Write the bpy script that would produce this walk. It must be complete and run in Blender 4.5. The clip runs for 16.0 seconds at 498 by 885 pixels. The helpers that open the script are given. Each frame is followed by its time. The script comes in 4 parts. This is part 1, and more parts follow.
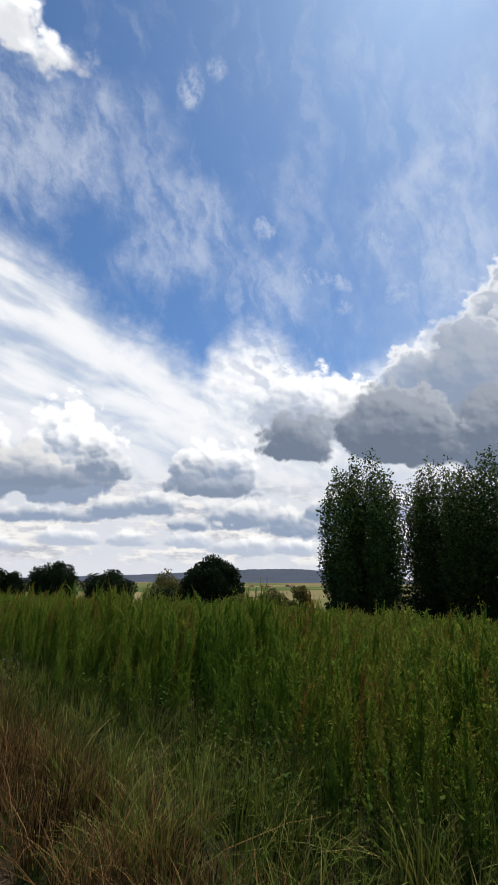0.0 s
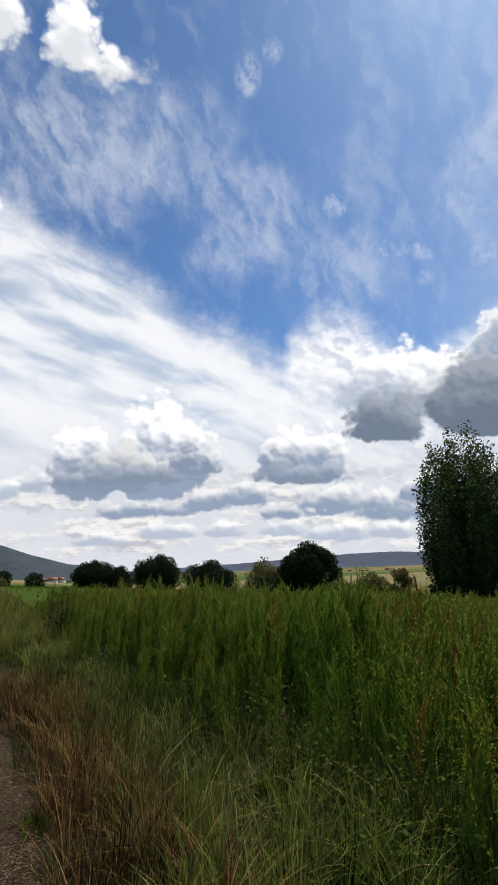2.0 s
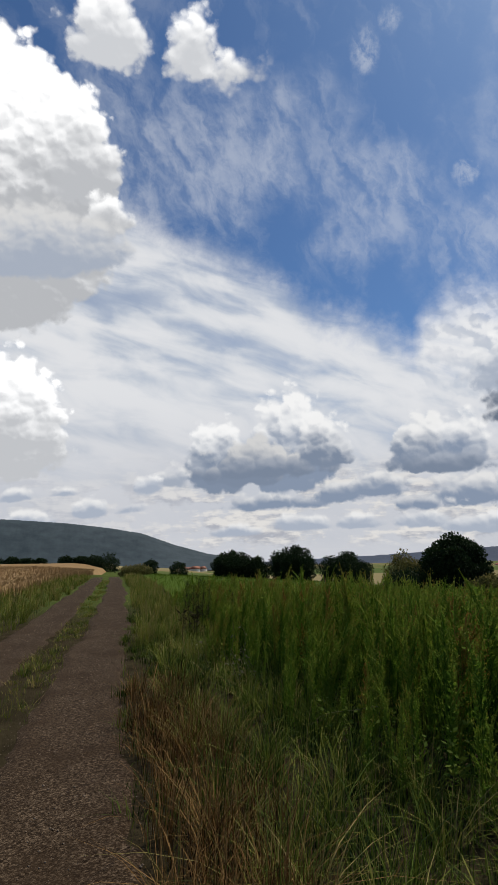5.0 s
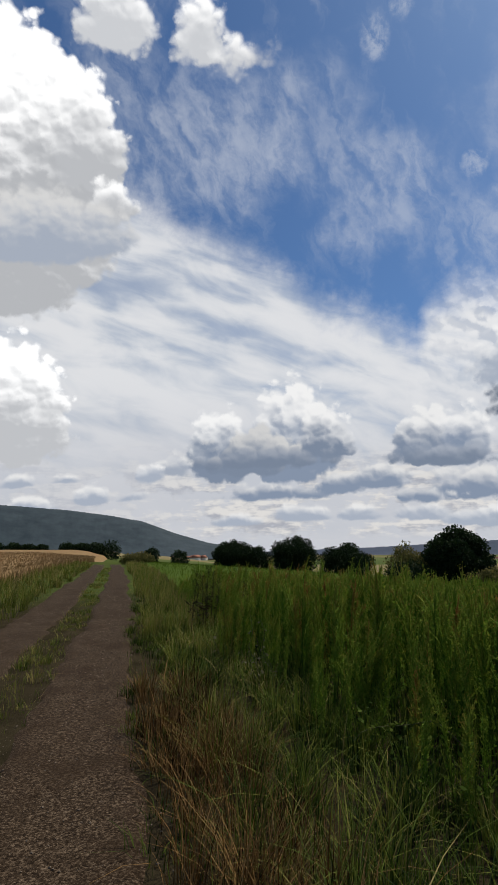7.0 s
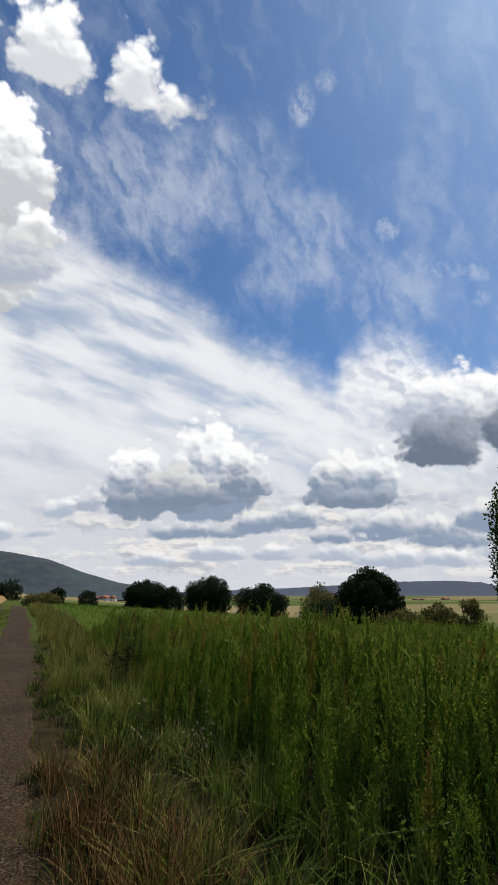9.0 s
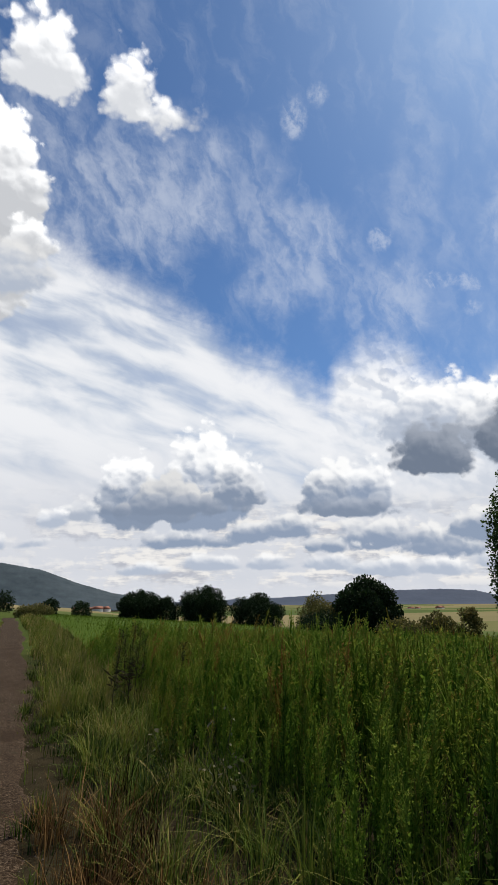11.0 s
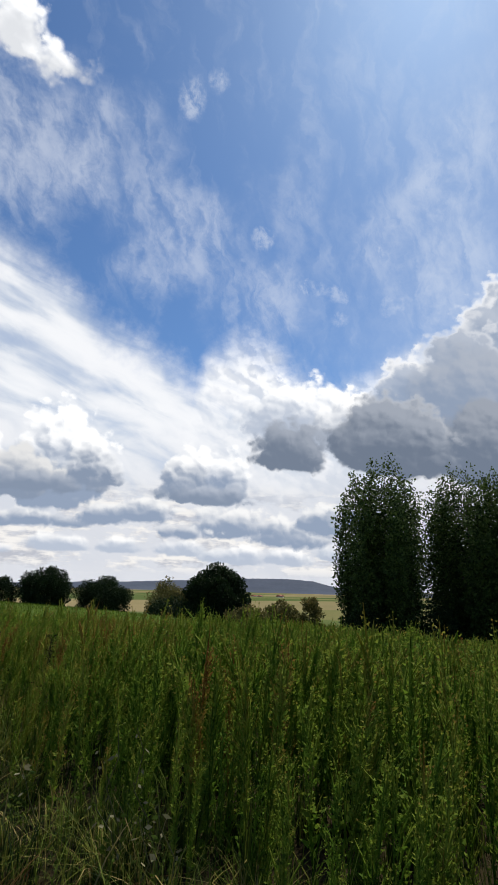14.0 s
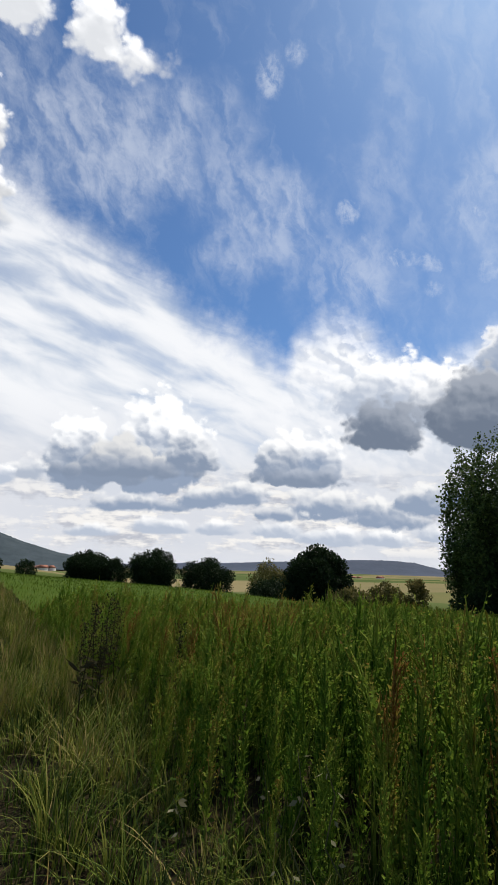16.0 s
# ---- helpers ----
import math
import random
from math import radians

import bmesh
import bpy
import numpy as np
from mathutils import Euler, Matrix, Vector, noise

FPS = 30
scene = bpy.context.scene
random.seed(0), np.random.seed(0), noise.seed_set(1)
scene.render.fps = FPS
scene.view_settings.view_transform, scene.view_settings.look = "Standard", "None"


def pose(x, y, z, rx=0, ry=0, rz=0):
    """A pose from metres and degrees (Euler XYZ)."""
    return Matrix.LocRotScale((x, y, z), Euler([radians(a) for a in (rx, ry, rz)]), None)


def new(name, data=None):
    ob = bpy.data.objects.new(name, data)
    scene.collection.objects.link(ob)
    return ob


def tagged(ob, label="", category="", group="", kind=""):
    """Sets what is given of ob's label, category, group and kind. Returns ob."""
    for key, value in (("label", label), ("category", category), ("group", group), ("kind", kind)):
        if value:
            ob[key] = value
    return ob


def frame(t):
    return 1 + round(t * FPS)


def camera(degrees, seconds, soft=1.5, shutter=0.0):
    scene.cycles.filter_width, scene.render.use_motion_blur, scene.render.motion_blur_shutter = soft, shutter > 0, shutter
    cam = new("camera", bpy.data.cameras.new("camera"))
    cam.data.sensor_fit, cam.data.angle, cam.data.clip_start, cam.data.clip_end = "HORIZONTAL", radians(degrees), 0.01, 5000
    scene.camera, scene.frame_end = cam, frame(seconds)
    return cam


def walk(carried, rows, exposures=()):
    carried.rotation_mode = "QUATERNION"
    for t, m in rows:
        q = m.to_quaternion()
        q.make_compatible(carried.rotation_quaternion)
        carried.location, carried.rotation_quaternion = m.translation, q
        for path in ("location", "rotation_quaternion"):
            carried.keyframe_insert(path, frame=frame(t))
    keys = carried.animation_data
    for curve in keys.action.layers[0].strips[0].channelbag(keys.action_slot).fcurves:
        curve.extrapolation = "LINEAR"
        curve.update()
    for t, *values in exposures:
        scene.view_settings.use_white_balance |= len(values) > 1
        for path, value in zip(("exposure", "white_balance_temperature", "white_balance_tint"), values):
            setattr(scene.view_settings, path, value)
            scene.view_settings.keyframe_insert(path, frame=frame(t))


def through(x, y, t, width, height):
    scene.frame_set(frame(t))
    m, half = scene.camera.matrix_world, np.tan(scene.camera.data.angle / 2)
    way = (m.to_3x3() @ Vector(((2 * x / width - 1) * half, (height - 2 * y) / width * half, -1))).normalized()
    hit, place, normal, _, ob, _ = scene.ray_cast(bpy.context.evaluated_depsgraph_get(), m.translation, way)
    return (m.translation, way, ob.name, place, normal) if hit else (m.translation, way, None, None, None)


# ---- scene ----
LENS = 49.85
cam = camera(LENS, 16.0, soft=1.5)
PATH = [
    (0.0, pose(-0.91, 0.00, 1.597, 103.57, -0.37, -36.58)),
    (0.5, pose(-0.77, 0.16, 1.603, 103.67, -0.57, -35.66)),
    (1.0, pose(-0.62, 0.28, 1.600, 103.16, 0.69, -33.01)),
    (1.5, pose(-0.45, 0.45, 1.602, 103.04, 1.30, -29.30)),
    (2.0, pose(-0.33, 0.68, 1.599, 102.37, 2.06, -26.52)),
    (2.5, pose(-0.22, 0.92, 1.600, 102.15, 3.62, -25.80)),
    (3.0, pose(-0.07, 1.11, 1.601, 102.32, 3.65, -22.72)),
    (3.5, pose(0.02, 1.32, 1.602, 102.24, 3.55, -21.09)),
    (4.0, pose(0.02, 1.55, 1.601, 102.08, 2.06, -19.92)),
    (4.5, pose(0.01, 1.80, 1.599, 101.57, 1.84, -17.91)),
    (5.0, pose(0.00, 2.07, 1.601, 101.89, 1.44, -12.52)),
    (7.5, pose(-0.13, 2.92, 1.593, 100.76, 0.22, -12.82)),
    (8.0, pose(-0.17, 3.18, 1.596, 103.03, -0.36, -18.04)),
    (8.5, pose(-0.18, 3.44, 1.599, 104.31, -0.07, -21.01)),
    (11.0, pose(-0.18, 4.45, 1.601, 105.82, 0.59, -22.03)),
    (11.5, pose(-0.17, 4.66, 1.600, 105.03, -0.70, -24.73)),
    (12.0, pose(-0.21, 4.89, 1.599, 105.05, -0.99, -27.59)),
    (12.5, pose(-0.23, 5.13, 1.599, 104.94, -1.18, -28.17)),
    (13.0, pose(-0.20, 5.35, 1.601, 105.03, 0.13, -27.89)),
    (13.5, pose(-0.19, 5.55, 1.599, 105.05, -1.99, -31.15)),
    (14.0, pose(-0.18, 5.79, 1.600, 104.52, -1.51, -37.63)),
    (14.5, pose(-0.12, 5.98, 1.599, 103.79, -1.77, -39.64)),
    (15.0, pose(-0.03, 6.23, 1.601, 103.16, -1.49, -36.35)),
    (15.5, pose(-0.05, 6.52, 1.601, 102.17, -2.14, -32.96)),
    (16.0, pose(-0.06, 6.78, 1.599, 102.38, -1.48, -27.48)),
]
EXPOSURES = [(0.0, 0.0), (2.0, 0.0), (3.5, -0.06), (4.5, -0.18), (5.0, -0.32), (7.5, -0.35), (8.5, -0.2), (11.0, -0.1), (12.5, 0.0), (16.0, 0.0)]
walk(cam, PATH, EXPOSURES)

# ---------------------------------------------------------------- sky and sun
SUN_AZ, SUN_EL = 62.0, 56.0      # degrees right of the track's direction, above the horizon
SUN_POWER = 4.8

sun_data = bpy.data.lights.new("sun", "SUN")
sun_data.energy, sun_data.angle, sun_data.color = SUN_POWER, radians(2.5), (1.0, 0.93, 0.82)
sun = new("sun", sun_data)
sun.rotation_euler = (radians(90 - SUN_EL), 0, radians(180 - SUN_AZ))

world = bpy.data.worlds.new("sky")
scene.world = world
world.use_nodes = True


class Nodes:
    """Writes sums as node trees: every result is a socket wrapped in V."""

    def __init__(self, tree):
        self.tree = tree

    def node(self, kind):
        return self.tree.nodes.new(kind)

    def vector_math(self, operation):
        n = self.tree.nodes.new("ShaderNodeVectorMath")
        n.operation = operation
        return n

    def feed(self, socket, value):
        if isinstance(value, V):
            self.tree.links.new(value.s, socket)
        else:
            socket.default_value = value

    def math(self, op, *args, clamp=False):
        n = self.node("ShaderNodeMath")
        n.operation, n.use_clamp = op, clamp
        for i, a in enumerate(args):
            self.feed(n.inputs[i], a)
        return V(self, n.outputs[0])

    def smooth(self, x, a, b, lo=0.0, hi=1.0):
        n = self.node("ShaderNodeMapRange")
        n.interpolation_type = "SMOOTHSTEP"
        for i, v in enumerate((x, a, b, lo, hi)):
            self.feed(n.inputs[i], v)
        return V(self, n.outputs[0])

    def vec(self, x, y, z=0.0):
        n = self.node("ShaderNodeCombineXYZ")
        for i, v in enumerate((x, y, z)):
            self.feed(n.inputs[i], v)
        return V(self, n.outputs[0])

    def noise(self, vector, scale, detail=5.0, rough=0.55, distort=0.0):
        n = self.node("ShaderNodeTexNoise")
        self.feed(n.inputs["Vector"], vector)
        for k, v in (("Scale", scale), ("Detail", detail), ("Roughness", rough), ("Distortion", distort)):
            n.inputs[k].default_value = v
        return V(self, n.outputs[0])

    def mix(self, f, a, b, blend="MIX"):
        n = self.node("ShaderNodeMix")
        n.data_type, n.blend_type, n.clamp_factor = "RGBA", blend, True
        self.feed(n.inputs[0], f)
        self.feed(n.inputs[6], (*a, 1.0) if isinstance(a, tuple) else a)
        self.feed(n.inputs[7], (*b, 1.0) if isinstance(b, tuple) else b)
        return V(self, n.outputs[2])


class V:
    def __init__(self, g, s):
        self.g, self.s = g, s

    def __add__(self, o): return self.g.math("ADD", self, o)
    def __radd__(self, o): return self.g.math("ADD", o, self)
    def __sub__(self, o): return self.g.math("SUBTRACT", self, o)
    def __rsub__(self, o): return self.g.math("SUBTRACT", o, self)
    def __mul__(self, o): return self.g.math("MULTIPLY", self, o)
    def __rmul__(self, o): return self.g.math("MULTIPLY", o, self)
    def __truediv__(self, o): return self.g.math("DIVIDE", self, o)
    def __rtruediv__(self, o): return self.g.math("DIVIDE", o, self)


g = Nodes(world.node_tree)
background = world.node_tree.nodes["Background"]
nishita = g.node("ShaderNodeTexSky")
nishita.sky_type, nishita.sun_disc = "NISHITA", False
nishita.sun_elevation, nishita.sun_rotation = radians(SUN_EL), radians(SUN_AZ)
nishita.altitude, nishita.air_density, nishita.dust_density, nishita.ozone_density = 200.0, 1.0, 0.6, 2.0
direction = V(g, g.node("ShaderNodeTexCoord").outputs["Generated"])
split = g.node("ShaderNodeSeparateXYZ")
g.feed(split.inputs[0], direction)
dx, dy, dz = (V(g, o) for o in split.outputs)
az = g.math("ARCTAN2", dx, dy) * 57.2958          # degrees to the right
el = g.math("ARCSINE", dz) * 57.2958              # degrees up

SKY_GAIN = 0.085
blue = g.mix(1.0, V(g, nishita.outputs[0]), (0.66, 0.93, 1.20), "MULTIPLY")
n = g.vector_math("SCALE")
g.feed(n.inputs[0], blue)
n.inputs[3].default_value = SKY_GAIN
sky = V(g, n.outputs[0])

# the sky's own plane, in degrees round a point above the weeds, so that clouds keep their shape high up
CENTRE_AZ, CENTRE_EL = radians(22.0), radians(18.0)
RIGHT = Vector((math.cos(CENTRE_AZ), -math.sin(CENTRE_AZ), 0.0))
FORE = Vector((math.sin(CENTRE_AZ) * math.cos(CENTRE_EL), math.cos(CENTRE_AZ) * math.cos(CENTRE_EL), math.sin(CENTRE_EL)))
OVER = RIGHT.cross(FORE)


def along(axis):
    n = g.vector_math("DOT_PRODUCT")
    g.feed(n.inputs[0], direction)
    n.inputs[1].default_value = axis
    return V(g, n.outputs["Value"])


def cells(vector, scale):
    """Rounded heaps: 0.5 in the middle of each, falling to its rim."""
    n = g.node("ShaderNodeTexVoronoi")
    n.voronoi_dimensions, n.feature = "2D", "SMOOTH_F1"
    g.feed(n.inputs["Vector"], vector)
    n.inputs["Scale"].default_value, n.inputs["Smoothness"].default_value = scale, 0.35
    return 0.5 - V(g, n.outputs["Distance"])


spread = 114.5916 / g.math("MAXIMUM", along(FORE) + 1.0, 0.08)
pu, pv = along(RIGHT) * spread, along(OVER) * spread
flat = g.vec(pu, pv, 0.0)
wob = g.noise(flat, 0.13, 5.0, 0.6)
fine = g.noise(flat, 0.5, 6.0, 0.62)
grit = g.noise(flat, 1.7, 4.0, 0.6)
broad = g.noise(flat, 0.07, 3.0, 0.5)
bent_u, bent_v = pu + (fine - 0.5) * 2.2, pv + (wob - 0.5) * 2.0
heaps = cells(g.vec(bent_u, bent_v * 1.15), 0.42) * 1.5 + cells(g.vec(bent_u, bent_v * 1.1 + 7.0), 1.05) * 0.7
sunward = cells(g.vec(bent_u + 0.35, bent_v * 1.15 + 0.6), 0.42) * 1.5 + cells(g.vec(bent_u + 0.16, bent_v * 1.1 + 7.28), 1.05) * 0.7
relief = (heaps - sunward) * 1.1
edge = (heaps - 0.25) * 1.2 + (fine - 0.5) * 1.5 + (grit - 0.5) * 0.6 + (wob - 0.5) * 1.2

# thin high cirrus: soft patches of slanted fibres
fibres = g.noise(g.vec(pu * 0.85 + pv * 0.30 + (wob - 0.5) * 7.0, pv * 0.34 - pu * 0.06, 5.0), 0.55, 6.0, 0.58, 0.25)
tufts = g.noise(g.vec(pu * 0.8 + pv * 0.2, pv * 0.5, 2.0), 0.9, 5.0, 0.65, 0.5)
veil = g.smooth(broad + (fibres - 0.5) * 0.8, 0.44, 0.80) * 0.34
for u, v, wide, high, thick in ((-13.9, 22.0, 5, 4.5, 0.8), (-9.8, 21.0, 4, 5, 0.8), (-5, 22.8, 3.6, 5, 0.9), (-9, 27, 5, 4, 0.6), (-19, 24, 5, 8, 0.7), (-0.5, 25.0, 4, 4, 0.45),
                                (2.6, 19.2, 6, 3.6, 0.75), (6.3, 19.0, 3, 3, 0.7), (4, 14, 4.5, 2.6, 0.75), (9.2, 14.8, 2.4, 6, 0.5), (14.7, 12.4, 3.4, 4, 0.75), (16.9, 23.8, 2.6, 6.5, 0.45),
                                (31, 22.5, 3.6, 8, 0.7), (34, 16, 5, 5, 0.75), (34, 31, 6, 6, 0.5), (26, 19.9, 2.4, 3.4, 0.6), (19, 16, 10, 8, 0.25)):
    x, y = (pu - u) / wide, (pv - v) / high
    patch = g.smooth(1.15 - (x * x + y * y) * 0.62 + (wob - 0.5) * 1.8 + (fine - 0.5) * 0.8, 0.0, 1.3) * thick * g.smooth(fibres * 0.6 + tufts * 0.4, 0.36, 0.68, 0.15, 1.0)
    veil = veil + patch * (1.0 - veil)
for u, v, wide, high in ((13.7, 18.1, 1.9, 1.7), (19.5, 14.2, 2.4, 1.2), (22, 13.9, 2.2, 1.2), (22.6, 11.3, 2.0, 1.0), (28.3, 13.3, 2.0, 1.6), (4.9, 29.6, 2.0, 2.3), (7.1, 31.3, 1.3, 1.6), (26.3, 18.6, 1.5, 1.3)):
    x, y = (pu - u) / wide, (pv - v) / high
    veil = g.math("MAXIMUM", veil, g.smooth(1.0 - x * x - y * y + (fine - 0.5) * 2.6, 0.1, 1.3) * 0.85 * g.smooth(tufts * 0.75 + grit * 0.25, 0.38, 0.60, 0.1, 1.0))
sky = g.mix(veil * 0.52, sky, (0.82, 0.86, 0.93))
pale = g.smooth(pu + (fibres - 0.5) * 14.0, 14.0, 40.0) * g.smooth(pv, 4.0, 40.0, 0.75, 0.25)
sky = g.mix(pale * 0.48, sky, (0.60, 0.70, 0.86))

# the broad white sheet below the blue: its upper edge falls and rises along the plane
shore = g.node("ShaderNodeValToRGB")
g.feed(shore.inputs[0], (pu + 60.0) / 120.0)
shore_line = ((-60, 20), (-36, 23), (-18.6, 18.6), (-13.8, 15.6), (-7.5, 12.8), (-4.4, 10.9), (-1.4, 7.9), (0.8, 7.0), (4.5, 5.6), (8.4, 3.0), (9.9, 6.4), (12, 8.2), (15.5, 7.8), (18.8, 5.3), (22.8, 2.6), (26, 4.5), (32, 10), (60, 16))
while len(shore.color_ramp.elements) < len(shore_line):
    shore.color_ramp.elements.new(0.5)
for e, (u, v) in zip(shore.color_ramp.elements, shore_line):
    k = (v + 10.0) / 50.0
    e.position, e.color = (u + 60.0) / 120.0, (k, k, k, 1.0)
below = V(g, shore.outputs[0]) * 50.0 - 10.0 - pv + (wob - 0.5) * 4.5 + (fine - 0.5) * 3.0 + (grit - 0.5) * 1.0
bands = g.noise(g.vec(pu * 0.055 + (wob - 0.5) * 0.6, (pv + pu * 0.34) * 0.20, 9.0), 1.0, 3.0, 0.5, 0.4)
ripples = g.noise(g.vec(pu * 0.16, (pv + pu * 0.34) * 0.42, 4.0), 1.0, 4.0, 0.5, 0.5)
weave = bands * 0.6 + ripples * 0.4
puffy = g.smooth(pu, 6.0, 14.0) * g.smooth(pu, 34.0, 28.0)
sheet = g.smooth(below, -2.2, 3.6) * g.math("MAXIMUM", g.smooth(weave + below * 0.004, 0.36, 0.56, 0.55, 1.0), puffy)
sheet_tone = g.mix(g.smooth(weave + relief * 0.10 * puffy, 0.38, 0.60), (0.66, 0.72, 0.81), (0.98, 0.985, 1.0))
sheet_tone = g.mix(puffy * g.smooth(below, 12.0, 1.0) * 0.75, sheet_tone, g.mix(g.smooth(relief + (fine - 0.5) * 0.6, -0.35, 0.25), (0.74, 0.77, 0.84), (1.14, 1.13, 1.12)))
sky = g.mix(sheet * 0.94, sky, sheet_tone)
# pale grey air near the horizon
sky = g.mix(g.smooth(el + (broad - 0.5) * 8.0, 18.0, 4.0) * 0.85, sky, (0.70, 0.72, 0.78))


def cloud(under, u, base, wide, high, lit=1.0, dark=0.42, soft=0.9, ragged=1.0, rim=0.0):
    """One heap of cloud over the sky so far: u and base place its foot on the sky's plane; lit and dark are the tones of its crown and foot."""
    rise = (pv - base) / high
    fall = g.math("MAXIMUM", rise, rise * -2.6)
    side = (pu - u) / wide
    size = min(wide, high)
    depth = (1.18 - g.math("SQRT", side * side + fall * fall)) * size + edge * (ragged * min(1.0, 0.35 + size * 0.16))
    cover = g.smooth(depth, 0.0, soft)
    up = g.smooth(rise + side * 0.12 + relief * 0.42 + (fine - 0.5) * 0.35 + (wob - 0.5) * 0.6 - depth * (0.30 / size), -0.25, 0.85)
    cool = 1.0 if dark < 0.5 else 0.6 if dark <= 0.6 else 0.15
    foot = (dark * (1 - 0.29 * cool), dark * (1 - 0.12 * cool), dark * (1 + 0.19 * cool))
    crown = (lit * 0.86, lit * 0.95, lit * 1.12) if lit < 0.7 else (lit, lit, lit)
    shade = g.mix(up, foot, crown)
    if rim:
        shade = g.mix(g.smooth(depth, 1.5, 0.3) * g.smooth(rise, 0.2, 0.7) * rim, shade, (1.15, 1.13, 1.10))
    return g.mix(cover, under, shade)


# low rows over the horizon
deck = g.noise(g.vec(az * 0.11, el * 0.46, 7.0), 1.0, 6.0, 0.58)
above = g.noise(g.vec(az * 0.11, el * 0.46 + 0.22, 7.0), 1.0, 6.0, 0.58)
near_horizon = g.smooth(el + (wob - 0.5) * 8.0, 11.0, 6.0) * g.smooth(el, 0.2, 1.6)
deck_cover = g.smooth(deck + (heaps - 0.35) * 0.10 + (grit - 0.5) * 0.12, 0.42, 0.54) * 0.85 * near_horizon * g.smooth(az, -4.0, 12.0, 0.35, 1.0)
deck_up = g.smooth(deck - above + relief * 0.10 + (fine - 0.5) * 0.15, -0.10, 0.08)
sky = g.mix(deck_cover, sky, g.mix(deck_up, (0.47, 0.49, 0.56), (0.97, 0.94, 0.90)))

# heaps low over the plain: warm and bright on top, grey below
for u, base, wide, high in ((-4, -15.2, 4, 1.4), (2, -15.2, 3, 1.2), (9, -15.2, 3.4, 1.3), (14.5, -15.6, 4, 1.6), (-11, -15.6, 3, 1.1), (20, -15.4, 3, 1.4), (27, -14.5, 4, 1.5), (34, -14.0, 5, 1.6),
                            (-26.4, -12.2, 1.9, 1.8), (-22.6, -12.4, 2.2, 0.9), (-34, -10.0, 2.4, 1.1), (-33, -12.8, 2.8, 1.6), (-29.5, -10.0, 2.2, 0.7)):
    sky = cloud(sky, u, base, wide, high, 1.02, 0.60, 0.7, 0.8)
# darker banks in rows
for u, base, wide, high in ((-6.7, -12.8, 7.0, 1.5), (0.4, -12.2, 3.2, 2.0), (4.4, -11.8, 3.2, 2.2), (13.8, -12.6, 5.4, 2.4), (19.8, -13.0, 4.4, 2.4), (23.4, -11.4, 2.8, 2.6), (28.5, -10.5, 4.0, 2.6), (8.6, -13.4, 3.0, 1.4)):
    sky = cloud(sky, u, base, wide, high, 0.95, 0.42, 1.0, 1.3)
# the tall heaps over the dark trees
sky = cloud(sky, -4.6, -8.8, 4.4, 7.4, 1.12, 0.42)
sky = cloud(sky, -1.3, -7.8, 2.9, 4.0, 1.10, 0.36)
sky = cloud(sky, -12.4, -9.0, 3.5, 5.6, 1.15, 0.38)
sky = cloud(sky, -9.0, -9.2, 5.0, 3.6, 0.80, 0.36)
sky = cloud(sky, -8.0, -9.3, 8.2, 1.5, 0.50, 0.34)
sky = cloud(sky, -17.6, -9.6, 1.9, 1.8, 1.0, 0.55)
sky = cloud(sky, -20.0, -10.2, 1.6, 1.6, 1.1, 0.60)
sky = cloud(sky, 9.2, -8.4, 3.4, 4.0, 1.05, 0.38)
sky = cloud(sky, 12.8, -8.4, 2.4, 4.4, 1.10, 0.42)
sky = cloud(sky, 10.6, -9.4, 5.4, 1.8, 0.55, 0.34)
# bright heaps high above the track
sky = cloud(sky, -33.5, -4.2, 5.0, 9.0, 1.45, 0.70)
sky = cloud(sky, -34.5, 16.0, 12.0, 20.0, 1.45, 0.62, 1.2)
sky = cloud(sky, -26.0, 19.0, 5.6, 13.0, 1.45, 0.62)
sky = cloud(sky, -22.6, 22.0, 3.4, 7.5, 1.40, 0.66)
sky = cloud(sky, -21.4, 17.6, 2.4, 2.6, 1.35, 0.66)
sky = cloud(sky, -29.0, 14.6, 9.0, 5.0, 0.85, 0.58, 1.6)
sky = cloud(sky, -18.6, 32.5, 3.8, 5.2, 1.35, 0.80, 1.6, 1.4)
sky = cloud(sky, -10.8, 30.6, 2.7, 4.2, 1.35, 0.80, 1.5, 1.4)
sky = cloud(sky, -8.0, 28.8, 1.9, 2.6, 1.25, 0.80, 1.5, 1.5)
sky = cloud(sky, -5.2, 29.0, 1.8, 1.2, 0.9, 0.75, 2.0, 1.6)
# the heavy bank on the side of the sun, bright along its rim
sky = cloud(sky, 20.5, -1.0, 6.0, 5.4, 1.12, 0.60, 1.4, 1.3)
sky = cloud(sky, 25.0, -1.5, 3.6, 5.0, 1.12, 0.50, 1.0, 1.2)
sky = cloud(sky, 42.5, 5.0, 8.0, 12.5, 0.58, 0.42, 1.0, 1.0, 0.9)
sky = cloud(sky, 36.0, 4.0, 4.6, 8.6, 0.56, 0.42, 1.4, 1.0, 0.7)
sky = cloud(sky, 31.2, 2.6, 3.4, 5.6, 0.60, 0.44, 0.9, 1.0, 0.9)
sky = cloud(sky, 37.5, 3.0, 6.5, 7.0, 0.50, 0.40, 2.2, 0.8)
sky = cloud(sky, 42.0, -2.5, 8.0, 7.0, 0.40, 0.24, 1.6, 1.0)
sky = cloud(sky, 19.4, -4.2, 4.2, 4.0, 0.44, 0.25, 1.3, 1.1)
sky = cloud(sky, 30.4, -2.6, 6.4, 6.0, 0.42, 0.23, 1.1, 1.0, 0.25)
world.node_tree.links.new(sky.s, background.inputs[0])
background.inputs[1].default_value = 1.0


